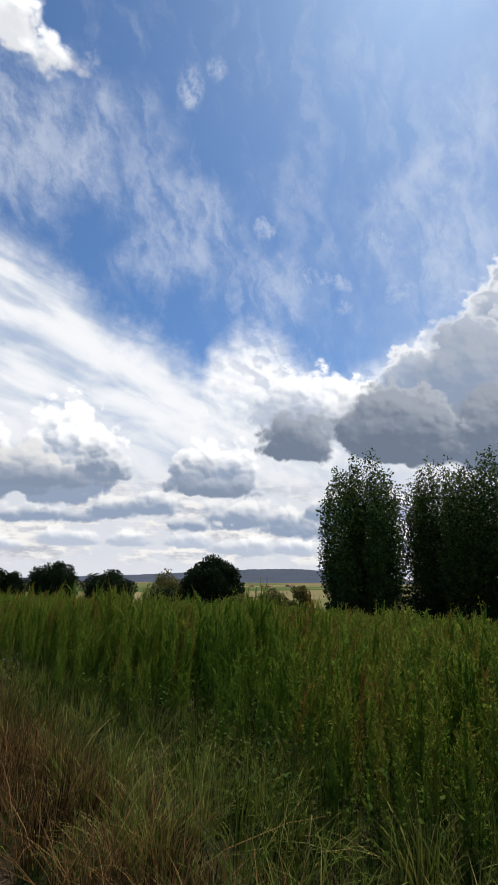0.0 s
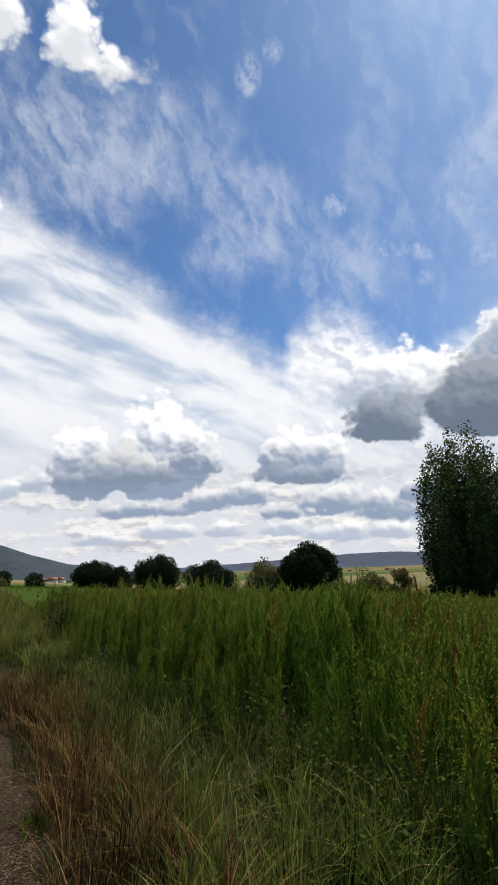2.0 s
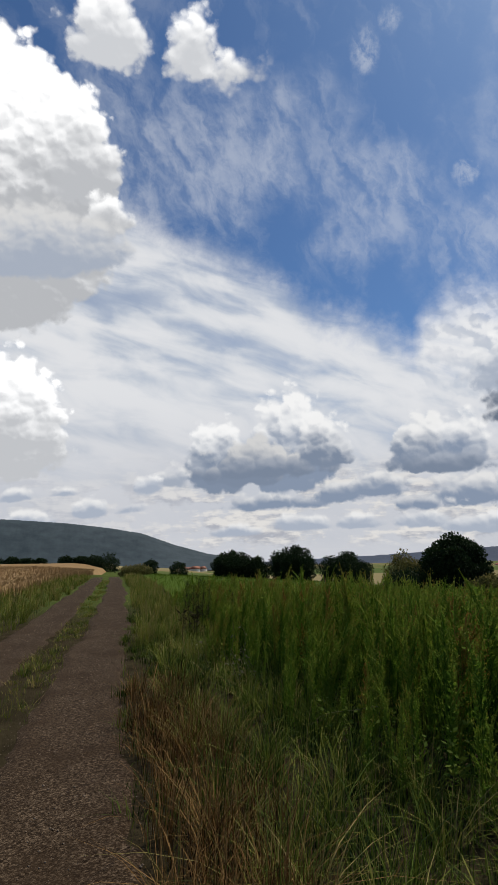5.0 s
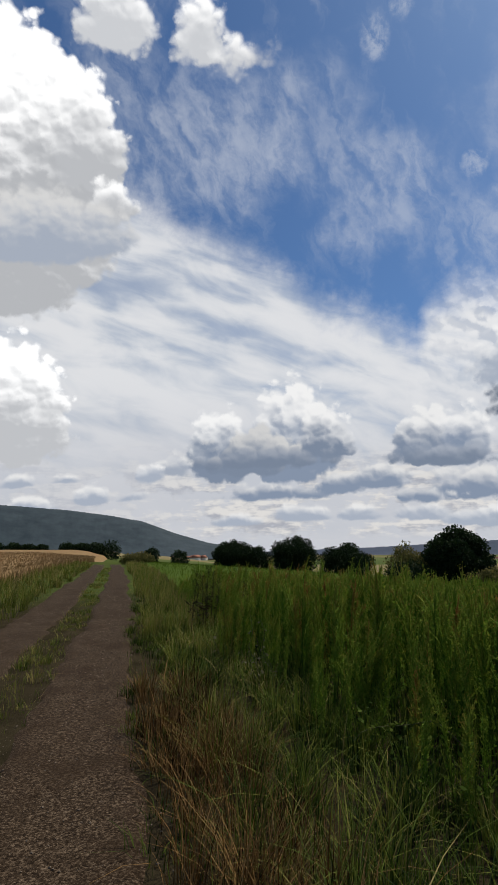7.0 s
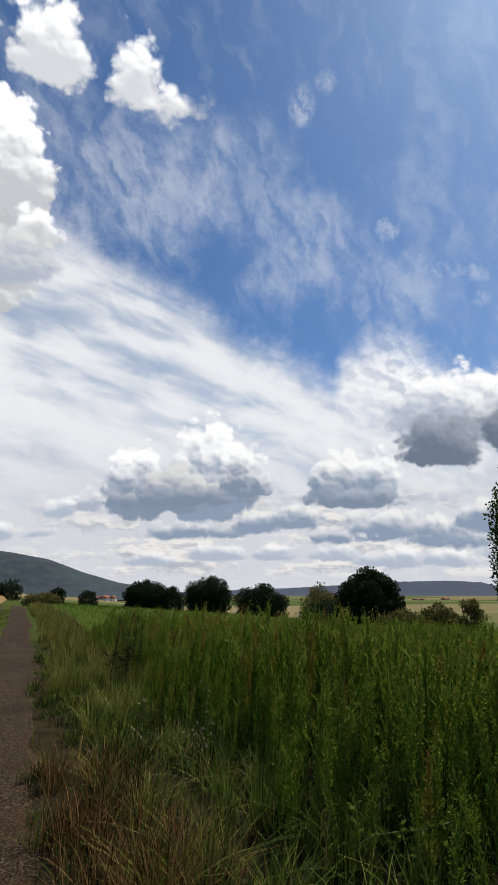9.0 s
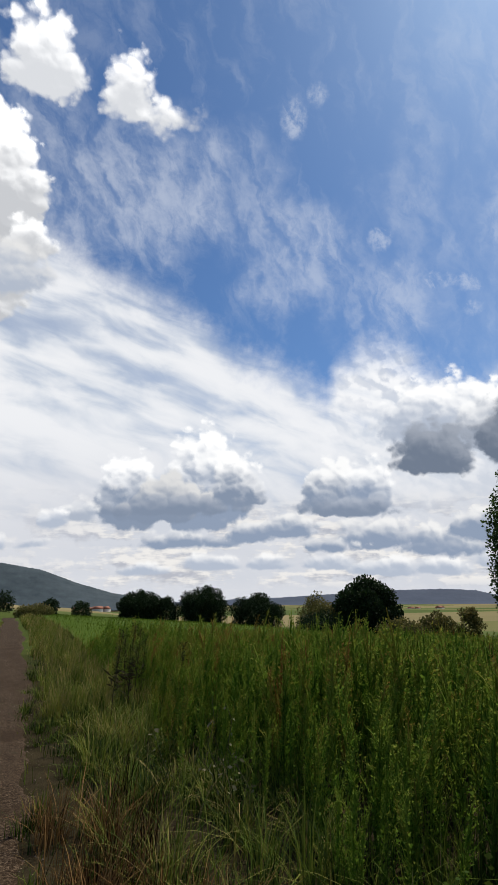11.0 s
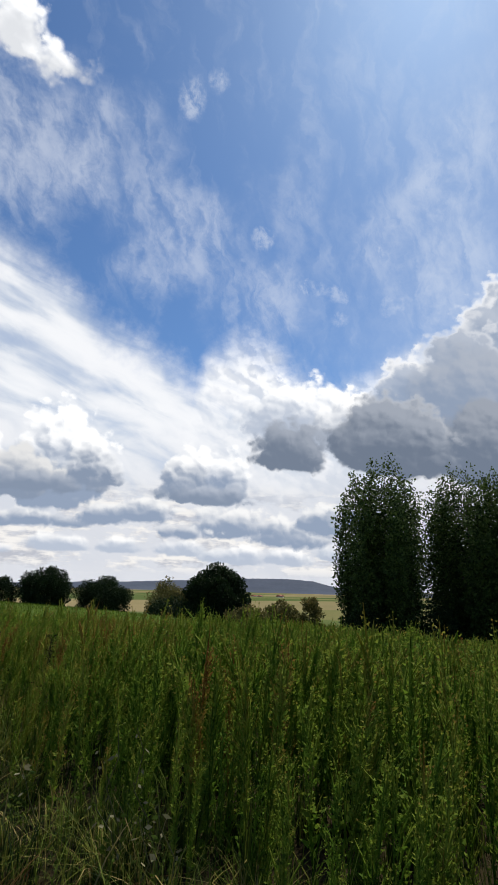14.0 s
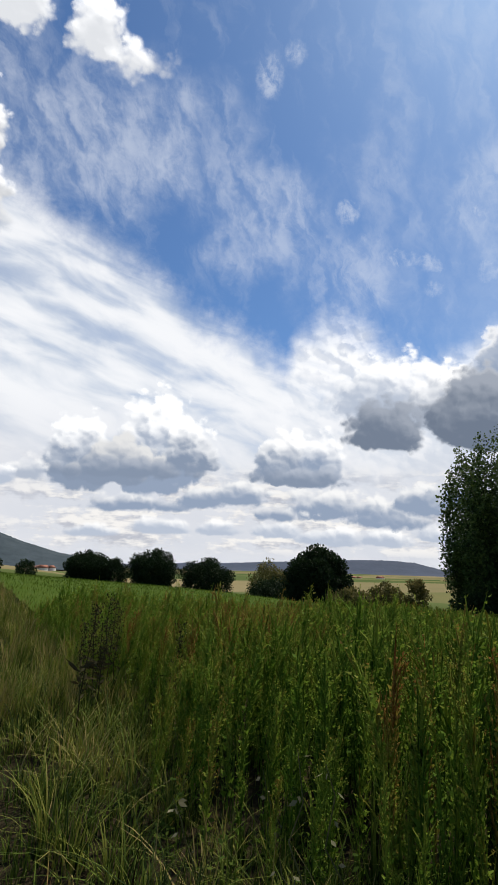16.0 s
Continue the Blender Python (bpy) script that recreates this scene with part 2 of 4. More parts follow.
# ---------------------------------------------------------------- materials
def material(name, rough=0.8, spec=0.25):
    m = bpy.data.materials.new(name)
    m.use_nodes = True
    b = m.node_tree.nodes["Principled BSDF"]
    b.inputs["Roughness"].default_value = rough
    b.inputs["Specular IOR Level"].default_value = spec
    return m, Nodes(m.node_tree), b


def ramp(gr, f, *stops):
    n = gr.node("ShaderNodeValToRGB")
    gr.feed(n.inputs[0], f)
    while len(n.color_ramp.elements) < len(stops):
        n.color_ramp.elements.new(0.5)
    for e, (p, c) in zip(n.color_ramp.elements, stops):
        e.position, e.color = p, (*c, 1.0)
    return V(gr, n.outputs[0])


def bump(gr, b, height, strength, distance):
    n = gr.node("ShaderNodeBump")
    gr.feed(n.inputs["Height"], height)
    n.inputs["Strength"].default_value, n.inputs["Distance"].default_value = strength, distance
    gr.tree.links.new(n.outputs[0], b.inputs["Normal"])


def position(gr):
    return V(gr, gr.node("ShaderNodeNewGeometry").outputs["Position"])


def foliage(name, stops, through=0.25, rough=0.55, grain=6.0, spec=0.3, vary=0.22):
    """Leaves: the colour runs along 'tint' (plant to plant, with painted light on weeds and crowns) with island and
    noise variation; some light passes through.
    """
    m, gr, b = material(name, rough, spec)
    att = gr.node("ShaderNodeAttribute")
    att.attribute_name = "tint"
    island = V(gr, gr.node("ShaderNodeNewGeometry").outputs["Random Per Island"])
    f = V(gr, att.outputs["Fac"]) + (island - 0.5) * vary + (gr.noise(position(gr), grain, 3.0) - 0.5) * 0.25
    colour = ramp(gr, f, *stops)
    gr.feed(b.inputs["Base Color"], colour)
    t = gr.node("ShaderNodeBsdfTranslucent")
    gr.feed(t.inputs[0], colour)
    mix = gr.node("ShaderNodeMixShader")
    mix.inputs[0].default_value = through
    gr.tree.links.new(b.outputs[0], mix.inputs[1])
    gr.tree.links.new(t.outputs[0], mix.inputs[2])
    gr.tree.links.new(mix.outputs[0], m.node_tree.nodes["Material Output"].inputs[0])
    return m


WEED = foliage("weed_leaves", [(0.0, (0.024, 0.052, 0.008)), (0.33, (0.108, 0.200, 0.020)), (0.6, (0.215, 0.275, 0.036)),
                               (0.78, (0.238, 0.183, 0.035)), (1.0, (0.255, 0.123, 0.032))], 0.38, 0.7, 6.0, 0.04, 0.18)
DRY = foliage("dry_grass", [(0.0, (0.016, 0.009, 0.004)), (0.4, (0.130, 0.070, 0.022)), (0.75, (0.270, 0.160, 0.060)), (1.0, (0.060, 0.075, 0.016))], 0.12, 0.85, 3.0, 0.04, 0.45)
GRASS = foliage("green_grass", [(0.0, (0.014, 0.028, 0.005)), (0.40, (0.082, 0.122, 0.016)), (0.75, (0.190, 0.195, 0.035)), (1.0, (0.280, 0.220, 0.080))], 0.22, 0.7, 3.0, 0.05, 0.50)
CROP = foliage("young_crop", [(0.0, (0.045, 0.082, 0.010)), (0.5, (0.070, 0.115, 0.014)), (1.0, (0.105, 0.140, 0.020))], 0.3, 0.9, 1.5, 0.02)
WHEAT = foliage("ripe_wheat", [(0.0, (0.195, 0.118, 0.053)), (0.5, (0.273, 0.177, 0.083)), (1.0, (0.364, 0.250, 0.122))], 0.15, 0.9, 2.0, 0.03)
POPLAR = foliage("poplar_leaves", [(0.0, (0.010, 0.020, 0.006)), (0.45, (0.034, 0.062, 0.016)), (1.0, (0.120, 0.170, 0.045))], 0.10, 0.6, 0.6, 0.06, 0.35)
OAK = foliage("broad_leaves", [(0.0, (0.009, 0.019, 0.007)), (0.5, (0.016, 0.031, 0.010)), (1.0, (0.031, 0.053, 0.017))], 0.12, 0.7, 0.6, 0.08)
SHRUB = foliage("shrub_leaves", [(0.0, (0.056, 0.065, 0.018)), (0.5, (0.119, 0.116, 0.036)), (1.0, (0.252, 0.184, 0.072))], 0.3, 0.7, 0.8, 0.05)
HERB = foliage("broad_weed_leaves", [(0.0, (0.024, 0.050, 0.007)), (0.5, (0.055, 0.090, 0.011)), (1.0, (0.110, 0.135, 0.018))], 0.25, 0.7, 6.0, 0.04)
PALE = foliage("withered_leaves", [(0.0, (0.120, 0.128, 0.063)), (0.5, (0.188, 0.180, 0.098)), (1.0, (0.247, 0.225, 0.133))], 0.25, 0.8, 6.0, 0.1)
DOCK = foliage("dark_stalks", [(0.0, (0.020, 0.022, 0.012)), (0.5, (0.045, 0.040, 0.018)), (1.0, (0.09, 0.07, 0.028))], 0.1, 0.9, 6.0, 0.03)


def bark_material():
    m, gr, b = material("bark", 0.9)
    p = position(gr)
    f = gr.noise(p, 3.0, 6.0, 0.65)
    gr.feed(b.inputs["Base Color"], ramp(gr, f, (0.3, (0.045, 0.035, 0.026)), (0.7, (0.12, 0.10, 0.075))))
    bump(gr, b, gr.noise(p, 9.0, 5.0), 0.8, 0.04)
    return m


def ground_material():
    """Soil under the plants near by; a patchwork of fields far off."""
    m, gr, b = material("soil_and_fields", 1.0, 0.0)
    p = position(gr)
    soil = ramp(gr, gr.noise(p, 2.2, 8.0, 0.65), (0.3, (0.020, 0.016, 0.009)), (0.7, (0.050, 0.040, 0.022)))
    cell = gr.node("ShaderNodeTexVoronoi")
    mp = gr.node("ShaderNodeMapping")
    mp.inputs["Scale"].default_value, mp.inputs["Rotation"].default_value = (0.0028, 0.0075, 0.0), (0.0, 0.0, 0.5)
    gr.feed(mp.inputs[0], p)
    gr.tree.links.new(mp.outputs[0], cell.inputs["Vector"])
    cell.inputs["Scale"].default_value = 1.0
    sep = gr.node("ShaderNodeSeparateColor")
    gr.tree.links.new(cell.outputs["Color"], sep.inputs[0])
    pick = V(gr, sep.outputs[0])
    meadow = ramp(gr, gr.noise(p, 0.9, 6.0, 0.65), (0.3, (0.040, 0.060, 0.016)), (0.7, (0.085, 0.105, 0.030)))
    fields = ramp(gr, pick + (gr.noise(p, 0.02, 4.0) - 0.5) * 0.15, (0.0, (0.065, 0.095, 0.032)), (0.3, (0.10, 0.125, 0.045)), (0.55, (0.22, 0.175, 0.085)),
                  (0.75, (0.13, 0.13, 0.06)), (1.0, (0.26, 0.205, 0.11)))
    length = gr.vector_math("LENGTH")
    gr.feed(length.inputs[0], p)
    gr.feed(b.inputs["Base Color"], gr.mix(gr.smooth(V(gr, length.outputs["Value"]), 130.0, 220.0), gr.mix(gr.smooth(V(gr, length.outputs["Value"]), 16.0, 26.0), soil, meadow), fields))
    bump(gr, b, gr.noise(p, 14.0, 6.0, 0.7), 0.7, 0.05)
    return m


def track_material():
    m, gr, b = material("gravel_track", 0.95, 0.05)
    p = position(gr)
    grit = gr.noise(p, 42.0, 6.0, 0.78)
    stains = gr.noise(p, 1.3, 5.0, 0.6)
    peb = gr.node("ShaderNodeTexVoronoi")
    gr.feed(peb.inputs["Vector"], p)
    peb.inputs["Scale"].default_value = 100.0
    sep = gr.node("ShaderNodeSeparateColor")
    gr.tree.links.new(peb.outputs["Color"], sep.inputs[0])
    base = ramp(gr, grit * 0.80 + V(gr, sep.outputs[0]) * 0.20, (0.36, (0.010, 0.0060, 0.0030)), (0.52, (0.040, 0.0260, 0.0150)), (0.64, (0.130, 0.092, 0.058)), (0.76, (0.20, 0.15, 0.10)))
    base = gr.mix(gr.smooth(stains, 0.42, 0.66) * 0.62, base, (0.026, 0.0155, 0.008))
    gr.feed(b.inputs["Base Color"], base)
    bump(gr, b, grit * 0.6 - V(gr, peb.outputs["Distance"]) * 1.2, 0.35, 0.006)
    return m


def plain(name, dark, light, scale, rough=0.85, relief=0.02):
    m, gr, b = material(name, rough)
    p = position(gr)
    gr.feed(b.inputs["Base Color"], ramp(gr, gr.noise(p, scale, 6.0, 0.6), (0.3, dark), (0.7, light)))
    bump(gr, b, gr.noise(p, scale * 5, 4.0), 0.5, relief)
    return m


BARK = bark_material()
GROUND = ground_material()
TRACK = track_material()
STONE = plain("pebbles", (0.07, 0.050, 0.033), (0.24, 0.185, 0.13), 40.0)
# forest colour shifted to blue-grey: distance haze painted in
HILL = plain("hazy_wooded_hill", (0.022, 0.036, 0.044), (0.046, 0.064, 0.072), 0.016, 0.95, 0.3)
# the ridge's blue is aerial haze put into its base colour
RIDGE = plain("haze_blue_ridge", (0.030, 0.043, 0.070), (0.044, 0.060, 0.092), 0.004, 0.95, 4.0)
WALLS = plain("far_house_walls", (0.55, 0.53, 0.48), (0.72, 0.70, 0.66), 0.3)
ROOFS = plain("far_house_roofs", (0.20, 0.08, 0.05), (0.32, 0.13, 0.08), 0.5)
STEM = plain("weed_stems", (0.06, 0.075, 0.025), (0.14, 0.13, 0.05), 12.0)


# ---------------------------------------------------------------- mesh helpers
def sheet_mesh(name, co, tri, mat, tint=None, smooth=False):
    """A mesh from arrays of corners and triangles."""
    me = bpy.data.meshes.new(name)
    co, tri = np.asarray(co, np.float32), np.asarray(tri, np.int32)
    me.vertices.add(len(co))
    me.vertices.foreach_set("co", co.ravel())
    me.loops.add(tri.size)
    me.loops.foreach_set("vertex_index", tri.ravel())
    me.polygons.add(len(tri))
    me.polygons.foreach_set("loop_start", np.arange(0, tri.size, 3, dtype=np.int32))
    me.polygons.foreach_set("loop_total", np.full(len(tri), 3, np.int32))
    if smooth:
        me.polygons.foreach_set("use_smooth", np.ones(len(tri), bool))
    if tint is not None:
        me.attributes.new("tint", "FLOAT", "POINT").data.foreach_set("value", np.asarray(tint, np.float32).ravel())
    me.update(calc_edges=True)
    me.materials.append(mat)
    return me


def part(name, me, parent, label=""):
    ob = new(name, me)
    ob.parent = parent
    return tagged(ob, label)


def step(x, a, b):
    t = np.clip((np.asarray(x, float) - a) / (b - a), 0, 1)
    return t * t * (3 - 2 * t)


def ground_z(x, y):
    """The lie of the land: level along the track, falling to the right and ahead, rising gently to the left, a plain far below."""
    x, y = np.asarray(x, float), np.asarray(y, float)
    r = np.hypot(x, y)
    z = -0.075 * np.clip(x - 2.5, 0, 34) - 0.0034 * np.clip(x - 22, 0, 42) ** 2
    z = z - 0.0003 * np.clip(y - 30, 0, 90) ** 2 * step(x, -14, 0)
    z = z + 0.011 * np.clip(-x - 4, 0, 90) * step(y, -10, 30)
    z = z + 0.03 * np.sin(x * 0.9 + 1) * np.sin(y * 0.7) * step(np.abs(x + 1.2), 2.2, 4)
    far = step(r, 160, 2600)
    return z * (1 - far) - 62.0 * far


def tube(points, radii, sides=6):
    """A tapered round bar along points."""
    pts = np.asarray(points, float)
    d = np.gradient(pts, axis=0)
    d /= np.linalg.norm(d, axis=1)[:, None] + 1e-9
    a = np.cross(d, (0.31, 0.95, 0.05))
    a /= np.linalg.norm(a, axis=1)[:, None] + 1e-9
    b = np.cross(d, a)
    th = np.linspace(0, 2 * np.pi, sides, endpoint=False)
    ring = pts[:, None] + np.asarray(radii)[:, None, None] * (a[:, None] * np.cos(th)[None, :, None] + b[:, None] * np.sin(th)[None, :, None])
    tri = []
    for i in range(len(pts) - 1):
        for j in range(sides):
            p, q = i * sides + j, i * sides + (j + 1) % sides
            tri += [(p, q, q + sides), (p, q + sides, p + sides)]
    return ring.reshape(-1, 3), np.array(tri)


def blades(rng, x, y, length, width, tint, lean=0.35, drift=(0.06, 0.0), segs=3, z=None, head=None):
    """Grass: tapering strips that bend over. Arrays in, corners, triangles and tints out."""
    n = len(x)
    z = ground_z(x, y) - 0.02 if z is None else z
    head = rng.uniform(0, 2 * np.pi, n) if head is None else head
    bend = np.abs(rng.normal(0, lean, n)) * length
    k = np.linspace(0, 1, segs + 1)
    side = np.stack([-np.sin(head), np.cos(head)], 1)
    out = np.stack([np.cos(head), np.sin(head)], 1)
    along = (k ** 1.9)[None, :, None] * (out * bend[:, None])[:, None, :] + (k ** 1.5)[None, :, None] * (length[:, None] * np.array(drift)[None, :])[:, None, :]
    mid = np.empty((n, segs + 1, 3))
    mid[:, :, 0], mid[:, :, 1] = x[:, None] + along[:, :, 0], y[:, None] + along[:, :, 1]
    mid[:, :, 2] = z[:, None] + length[:, None] * (k - 0.22 * (bend / length)[:, None] * k ** 3)
    half = 0.5 * width[:, None] * (1 - k[None, :]) ** 0.6
    lo, hi = mid[:, :segs].copy(), mid[:, :segs].copy()
    lo[:, :, :2] -= side[:, None, :] * half[:, :segs, None]
    hi[:, :, :2] += side[:, None, :] * half[:, :segs, None]
    co = np.concatenate([lo, hi, mid[:, segs:]], 1)
    t = []
    for i in range(segs - 1):
        t += [(i, segs + i, segs + i + 1), (i, segs + i + 1, i + 1)]
    t.append((segs - 1, 2 * segs - 1, 2 * segs))
    tri = (np.arange(n)[:, None, None] * (2 * segs + 1) + np.array(t)[None]).reshape(-1, 3)
    return co.reshape(-1, 3), tri, np.repeat(tint, 2 * segs + 1)


def leaves(centre, way, length, width, rng, tint):
    """Pointed leaves, folded a little along the middle."""
    n = len(centre)
    way = way / (np.linalg.norm(way, axis=1)[:, None] + 1e-9)
    side = np.cross(way, rng.normal(0, 1, (n, 3)))
    side /= np.linalg.norm(side, axis=1)[:, None] + 1e-9
    up = np.cross(side, way)
    mid = centre + way * (length * 0.45)[:, None] + up * (width * -0.18)[:, None]
    co = np.stack([centre, mid + side * (width * 0.5)[:, None] + up * (width * 0.2)[:, None], centre + way * length[:, None],
                   mid - side * (width * 0.5)[:, None] + up * (width * 0.2)[:, None]], 1)
    tri = (np.arange(n)[:, None, None] * 4 + np.array([(0, 1, 2), (0, 2, 3)])[None]).reshape(-1, 3)
    return co.reshape(-1, 3), tri, np.repeat(tint, 4)


def slips(centre, way, length, width, rng, tint):
    """Slim pointed leaflets, one face each."""
    n = len(centre)
    way = way / (np.linalg.norm(way, axis=1)[:, None] + 1e-9)
    side = np.cross(way, rng.normal(0, 1, (n, 3)))
    side /= np.linalg.norm(side, axis=1)[:, None] + 1e-9
    a = centre + way * (length * 0.25)[:, None]
    co = np.stack([a - side * (width * 0.5)[:, None], a + side * (width * 0.5)[:, None], centre + way * length[:, None]], 1)
    return co.reshape(-1, 3), np.arange(3 * n).reshape(n, 3), np.repeat(tint, 3)


def joined(pieces):
    co, tri, tint, at = [], [], [], 0
    for c, t, v in pieces:
        co.append(c), tri.append(np.asarray(t) + at), tint.append(v)
        at += len(c)
    return np.concatenate(co), np.concatenate(tri), np.concatenate(tint)


# ---------------------------------------------------------------- ground, track, distance
def ground_sheet():
    k = np.linspace(-1, 1, 211)
    xs = np.sinh(k * 7.2) / np.sinh(7.2) * 4600
    X, Y = np.meshgrid(xs, xs, indexing="ij")
    Z = ground_z(X, Y)
    # the track lies in a shallow bed
    co = np.stack([X, Y, Z], 2).reshape(-1, 3)
    n = len(xs)
    i = (np.arange(n - 1)[:, None] * n + np.arange(n - 1)[None]).ravel()
    tri = np.concatenate([np.stack([i, i + n, i + n + 1], 1), np.stack([i, i + n + 1, i + 1], 1)])
    ob = new("ground", sheet_mesh("ground", co, tri, GROUND, smooth=True))
    tagged(ob, "bare brown soil under plants, far patchwork of fields", "ground", kind="structure")


def track_shift(y):
    """The track's gentle bends, growing with distance."""
    y = np.asarray(y, float)
    return 0.05 * np.sin(y * 0.45) + 0.03 * np.sin(y * 1.3 + 1) - 0.0016 * np.clip(y - 14, 0, 60) ** 2 * 0.25


def wheel_track(x0, x1, seed):
    """One wheel's lane of the farm track: a strip of trodden gravel with ragged sides."""
    rng = np.random.default_rng(seed)
    ys = np.concatenate([np.arange(-6, 16, 0.12), np.arange(16, 62, 0.5)])
    ks = np.linspace(0, 1, 13)
    rag0 = np.convolve(rng.normal(0, 0.09, len(ys)), np.ones(4) / 4, "same")
    rag1 = np.convolve(rng.normal(0, 0.09, len(ys)), np.ones(4) / 4, "same")
    a, b = x0 + rag0 + track_shift(ys), x1 + rag1 + track_shift(ys)
    X = a[:, None] + (b - a)[:, None] * ks[None]
    Y = np.repeat(ys[:, None], len(ks), 1)
    Z = ground_z(X, Y) + 0.012 + 0.018 * (1 - np.sin(np.pi * ks))[None] * np.where((ks > 0) & (ks < 1), 1, -1.2)[None] + rng.normal(0, 0.003, X.shape)
    n = len(ks)
    i = (np.arange(len(ys) - 1)[:, None] * n + np.arange(n - 1)[None]).ravel()
    tri = np.concatenate([np.stack([i, i + 1, i + n + 1], 1), np.stack([i, i + n + 1, i + n], 1)])
    ob = new("road", sheet_mesh("track", np.stack([X, Y, Z], 2).reshape(-1, 3), tri, TRACK, smooth=True))
    tagged(ob, "trodden brown gravel wheel lane of a farm track", "track", kind="structure")


def pebbles():
    rng = np.random.default_rng(5)
    n = 5200
    y = 1.5 + 20 * rng.random(n) ** 1.6
    x = np.where(rng.random(n) < 0.72, rng.uniform(-1.05, 0.15, n), rng.uniform(-2.5, -1.6, n)) + track_shift(y)
    s = 0.003 + 0.010 * rng.random(n) ** 3
    base = np.array([(1, 0, 0), (0, 1, 0), (-1, 0, 0), (0, -1, 0), (0, 0, 0.7), (0, 0, -0.6)], float)
    faces = np.array([(0, 1, 4), (1, 2, 4), (2, 3, 4), (3, 0, 4), (1, 0, 5), (2, 1, 5), (3, 2, 5), (0, 3, 5)])
    co = base[None] * s[:, None, None] * rng.uniform(0.6, 1.3, (n, 6, 3))
    co += np.stack([x, y, ground_z(x, y) + 0.014], 1)[:, None]
    tri = (np.arange(n)[:, None, None] * 6 + faces[None]).reshape(-1, 3)
    ob = new("gravel", sheet_mesh("gravel", co.reshape(-1, 3), tri, STONE))
    tagged(ob, "loose small grey-brown stones on the track", "gravel", kind="stuff")


def skyline(name, profile, near, far, foot, mat, label, seed, bumps):
    """A wooded rise far off: slopes up from its foot to a ridge whose elevation, in degrees, goes along profile."""
    rng = np.random.default_rng(seed)
    us = np.arange(profile[0][0], profile[-1][0], 0.12)
    crest = np.interp(us, [p[0] for p in profile], [p[1] for p in profile])
    ks = np.linspace(0, 1, 22)
    D = near + (far - near) * ks
    top = 1.6 + np.tan(np.radians(crest)) * far
    rough = np.convolve(rng.normal(0, bumps, len(us)), np.ones(3) / 3, "same")
    Z = foot + (top[:, None] - foot) * (step(ks, 0.0, 1.15) / step(1.0, 0.0, 1.15))[None] + rough[:, None] * ks[None] + rng.normal(0, bumps, (len(us), 22)) * ks[None]
    X, Y = np.sin(np.radians(us))[:, None] * D[None], np.cos(np.radians(us))[:, None] * D[None]
    # back slope, so that the rise is solid
    X, Y = np.concatenate([X, X[:, -1:] * 1.12], 1), np.concatenate([Y, Y[:, -1:] * 1.12], 1)
    Z = np.concatenate([Z, np.full((len(us), 1), foot)], 1)
    n = 23
    i = (np.arange(len(us) - 1)[:, None] * n + np.arange(n - 1)[None]).ravel()
    tri = np.concatenate([np.stack([i, i + n, i + n + 1], 1), np.stack([i, i + n + 1, i + 1], 1)])
    ob = new(name, sheet_mesh(name, np.stack([X, Y, Z], 2).reshape(-1, 3), tri, mat, smooth=True))
    tagged(ob, label, "hill", kind="structure")


ground_sheet()
wheel_track(-0.94, 0.05, 1)
wheel_track(-2.55, -1.50, 2)
pebbles()
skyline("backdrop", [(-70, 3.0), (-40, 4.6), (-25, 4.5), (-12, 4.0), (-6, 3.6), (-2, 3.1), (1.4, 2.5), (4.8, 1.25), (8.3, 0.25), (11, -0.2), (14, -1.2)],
        2000, 2500, -47, HILL, "wooded hill beyond the fields, coloured blue-grey for haze", 3, 0.5)
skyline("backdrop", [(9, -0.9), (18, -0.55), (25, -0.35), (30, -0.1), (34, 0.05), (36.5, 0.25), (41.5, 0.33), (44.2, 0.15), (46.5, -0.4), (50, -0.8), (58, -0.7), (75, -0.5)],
        3300, 3900, -62, RIDGE, "long wooded ridge on the horizon, coloured blue for haze", 4, 0.8)


# ---------------------------------------------------------------- trees
def crown_cards(rng, clumps, count, size, lit_top_tint):
    """Leaves gathered round clump centres: clumps are rows of x, y, z, radius, height."""
    clumps = np.asarray(clumps)
    w = clumps[:, 3] ** 2 * clumps[:, 4]
    pick = rng.choice(len(clumps), count, p=w / w.sum())
    c = clumps[pick]
    d = rng.normal(0, 1, (count, 3))
    d /= np.linalg.norm(d, axis=1)[:, None]
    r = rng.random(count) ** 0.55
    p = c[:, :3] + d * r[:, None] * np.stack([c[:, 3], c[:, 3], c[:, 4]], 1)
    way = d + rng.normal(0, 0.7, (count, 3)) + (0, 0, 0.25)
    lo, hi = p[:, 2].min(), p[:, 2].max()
    # light on outer tops, shade inside and below, put into the tint
    tint = np.clip(0.15 + lit_top_tint * ((p[:, 2] - lo) / (hi - lo)) * r + rng.normal(0, 0.12, count), 0, 1)
    s = size * rng.uniform(0.6, 1.35, count)
    return leaves(p, way, s, s * 0.9, rng, tint)


def limb_path(rng, base, tip, sag=0.15, n=6):
    k = np.linspace(0, 1, n)[:, None]
    p = np.asarray(base) + (np.asarray(tip) - np.asarray(base)) * k
    p += rng.normal(0, sag, (n, 3)) * np.sin(k * np.pi)
    return p


def tree_at(name, x, y, top, label, category, group, parts):
    root = new(name)
    root.location = (x, y, float(ground_z(x, y)))
    tagged(root, label, category, group)
    for pname, me, plabel in parts:
        part(pname, me, root, plabel)
    return root


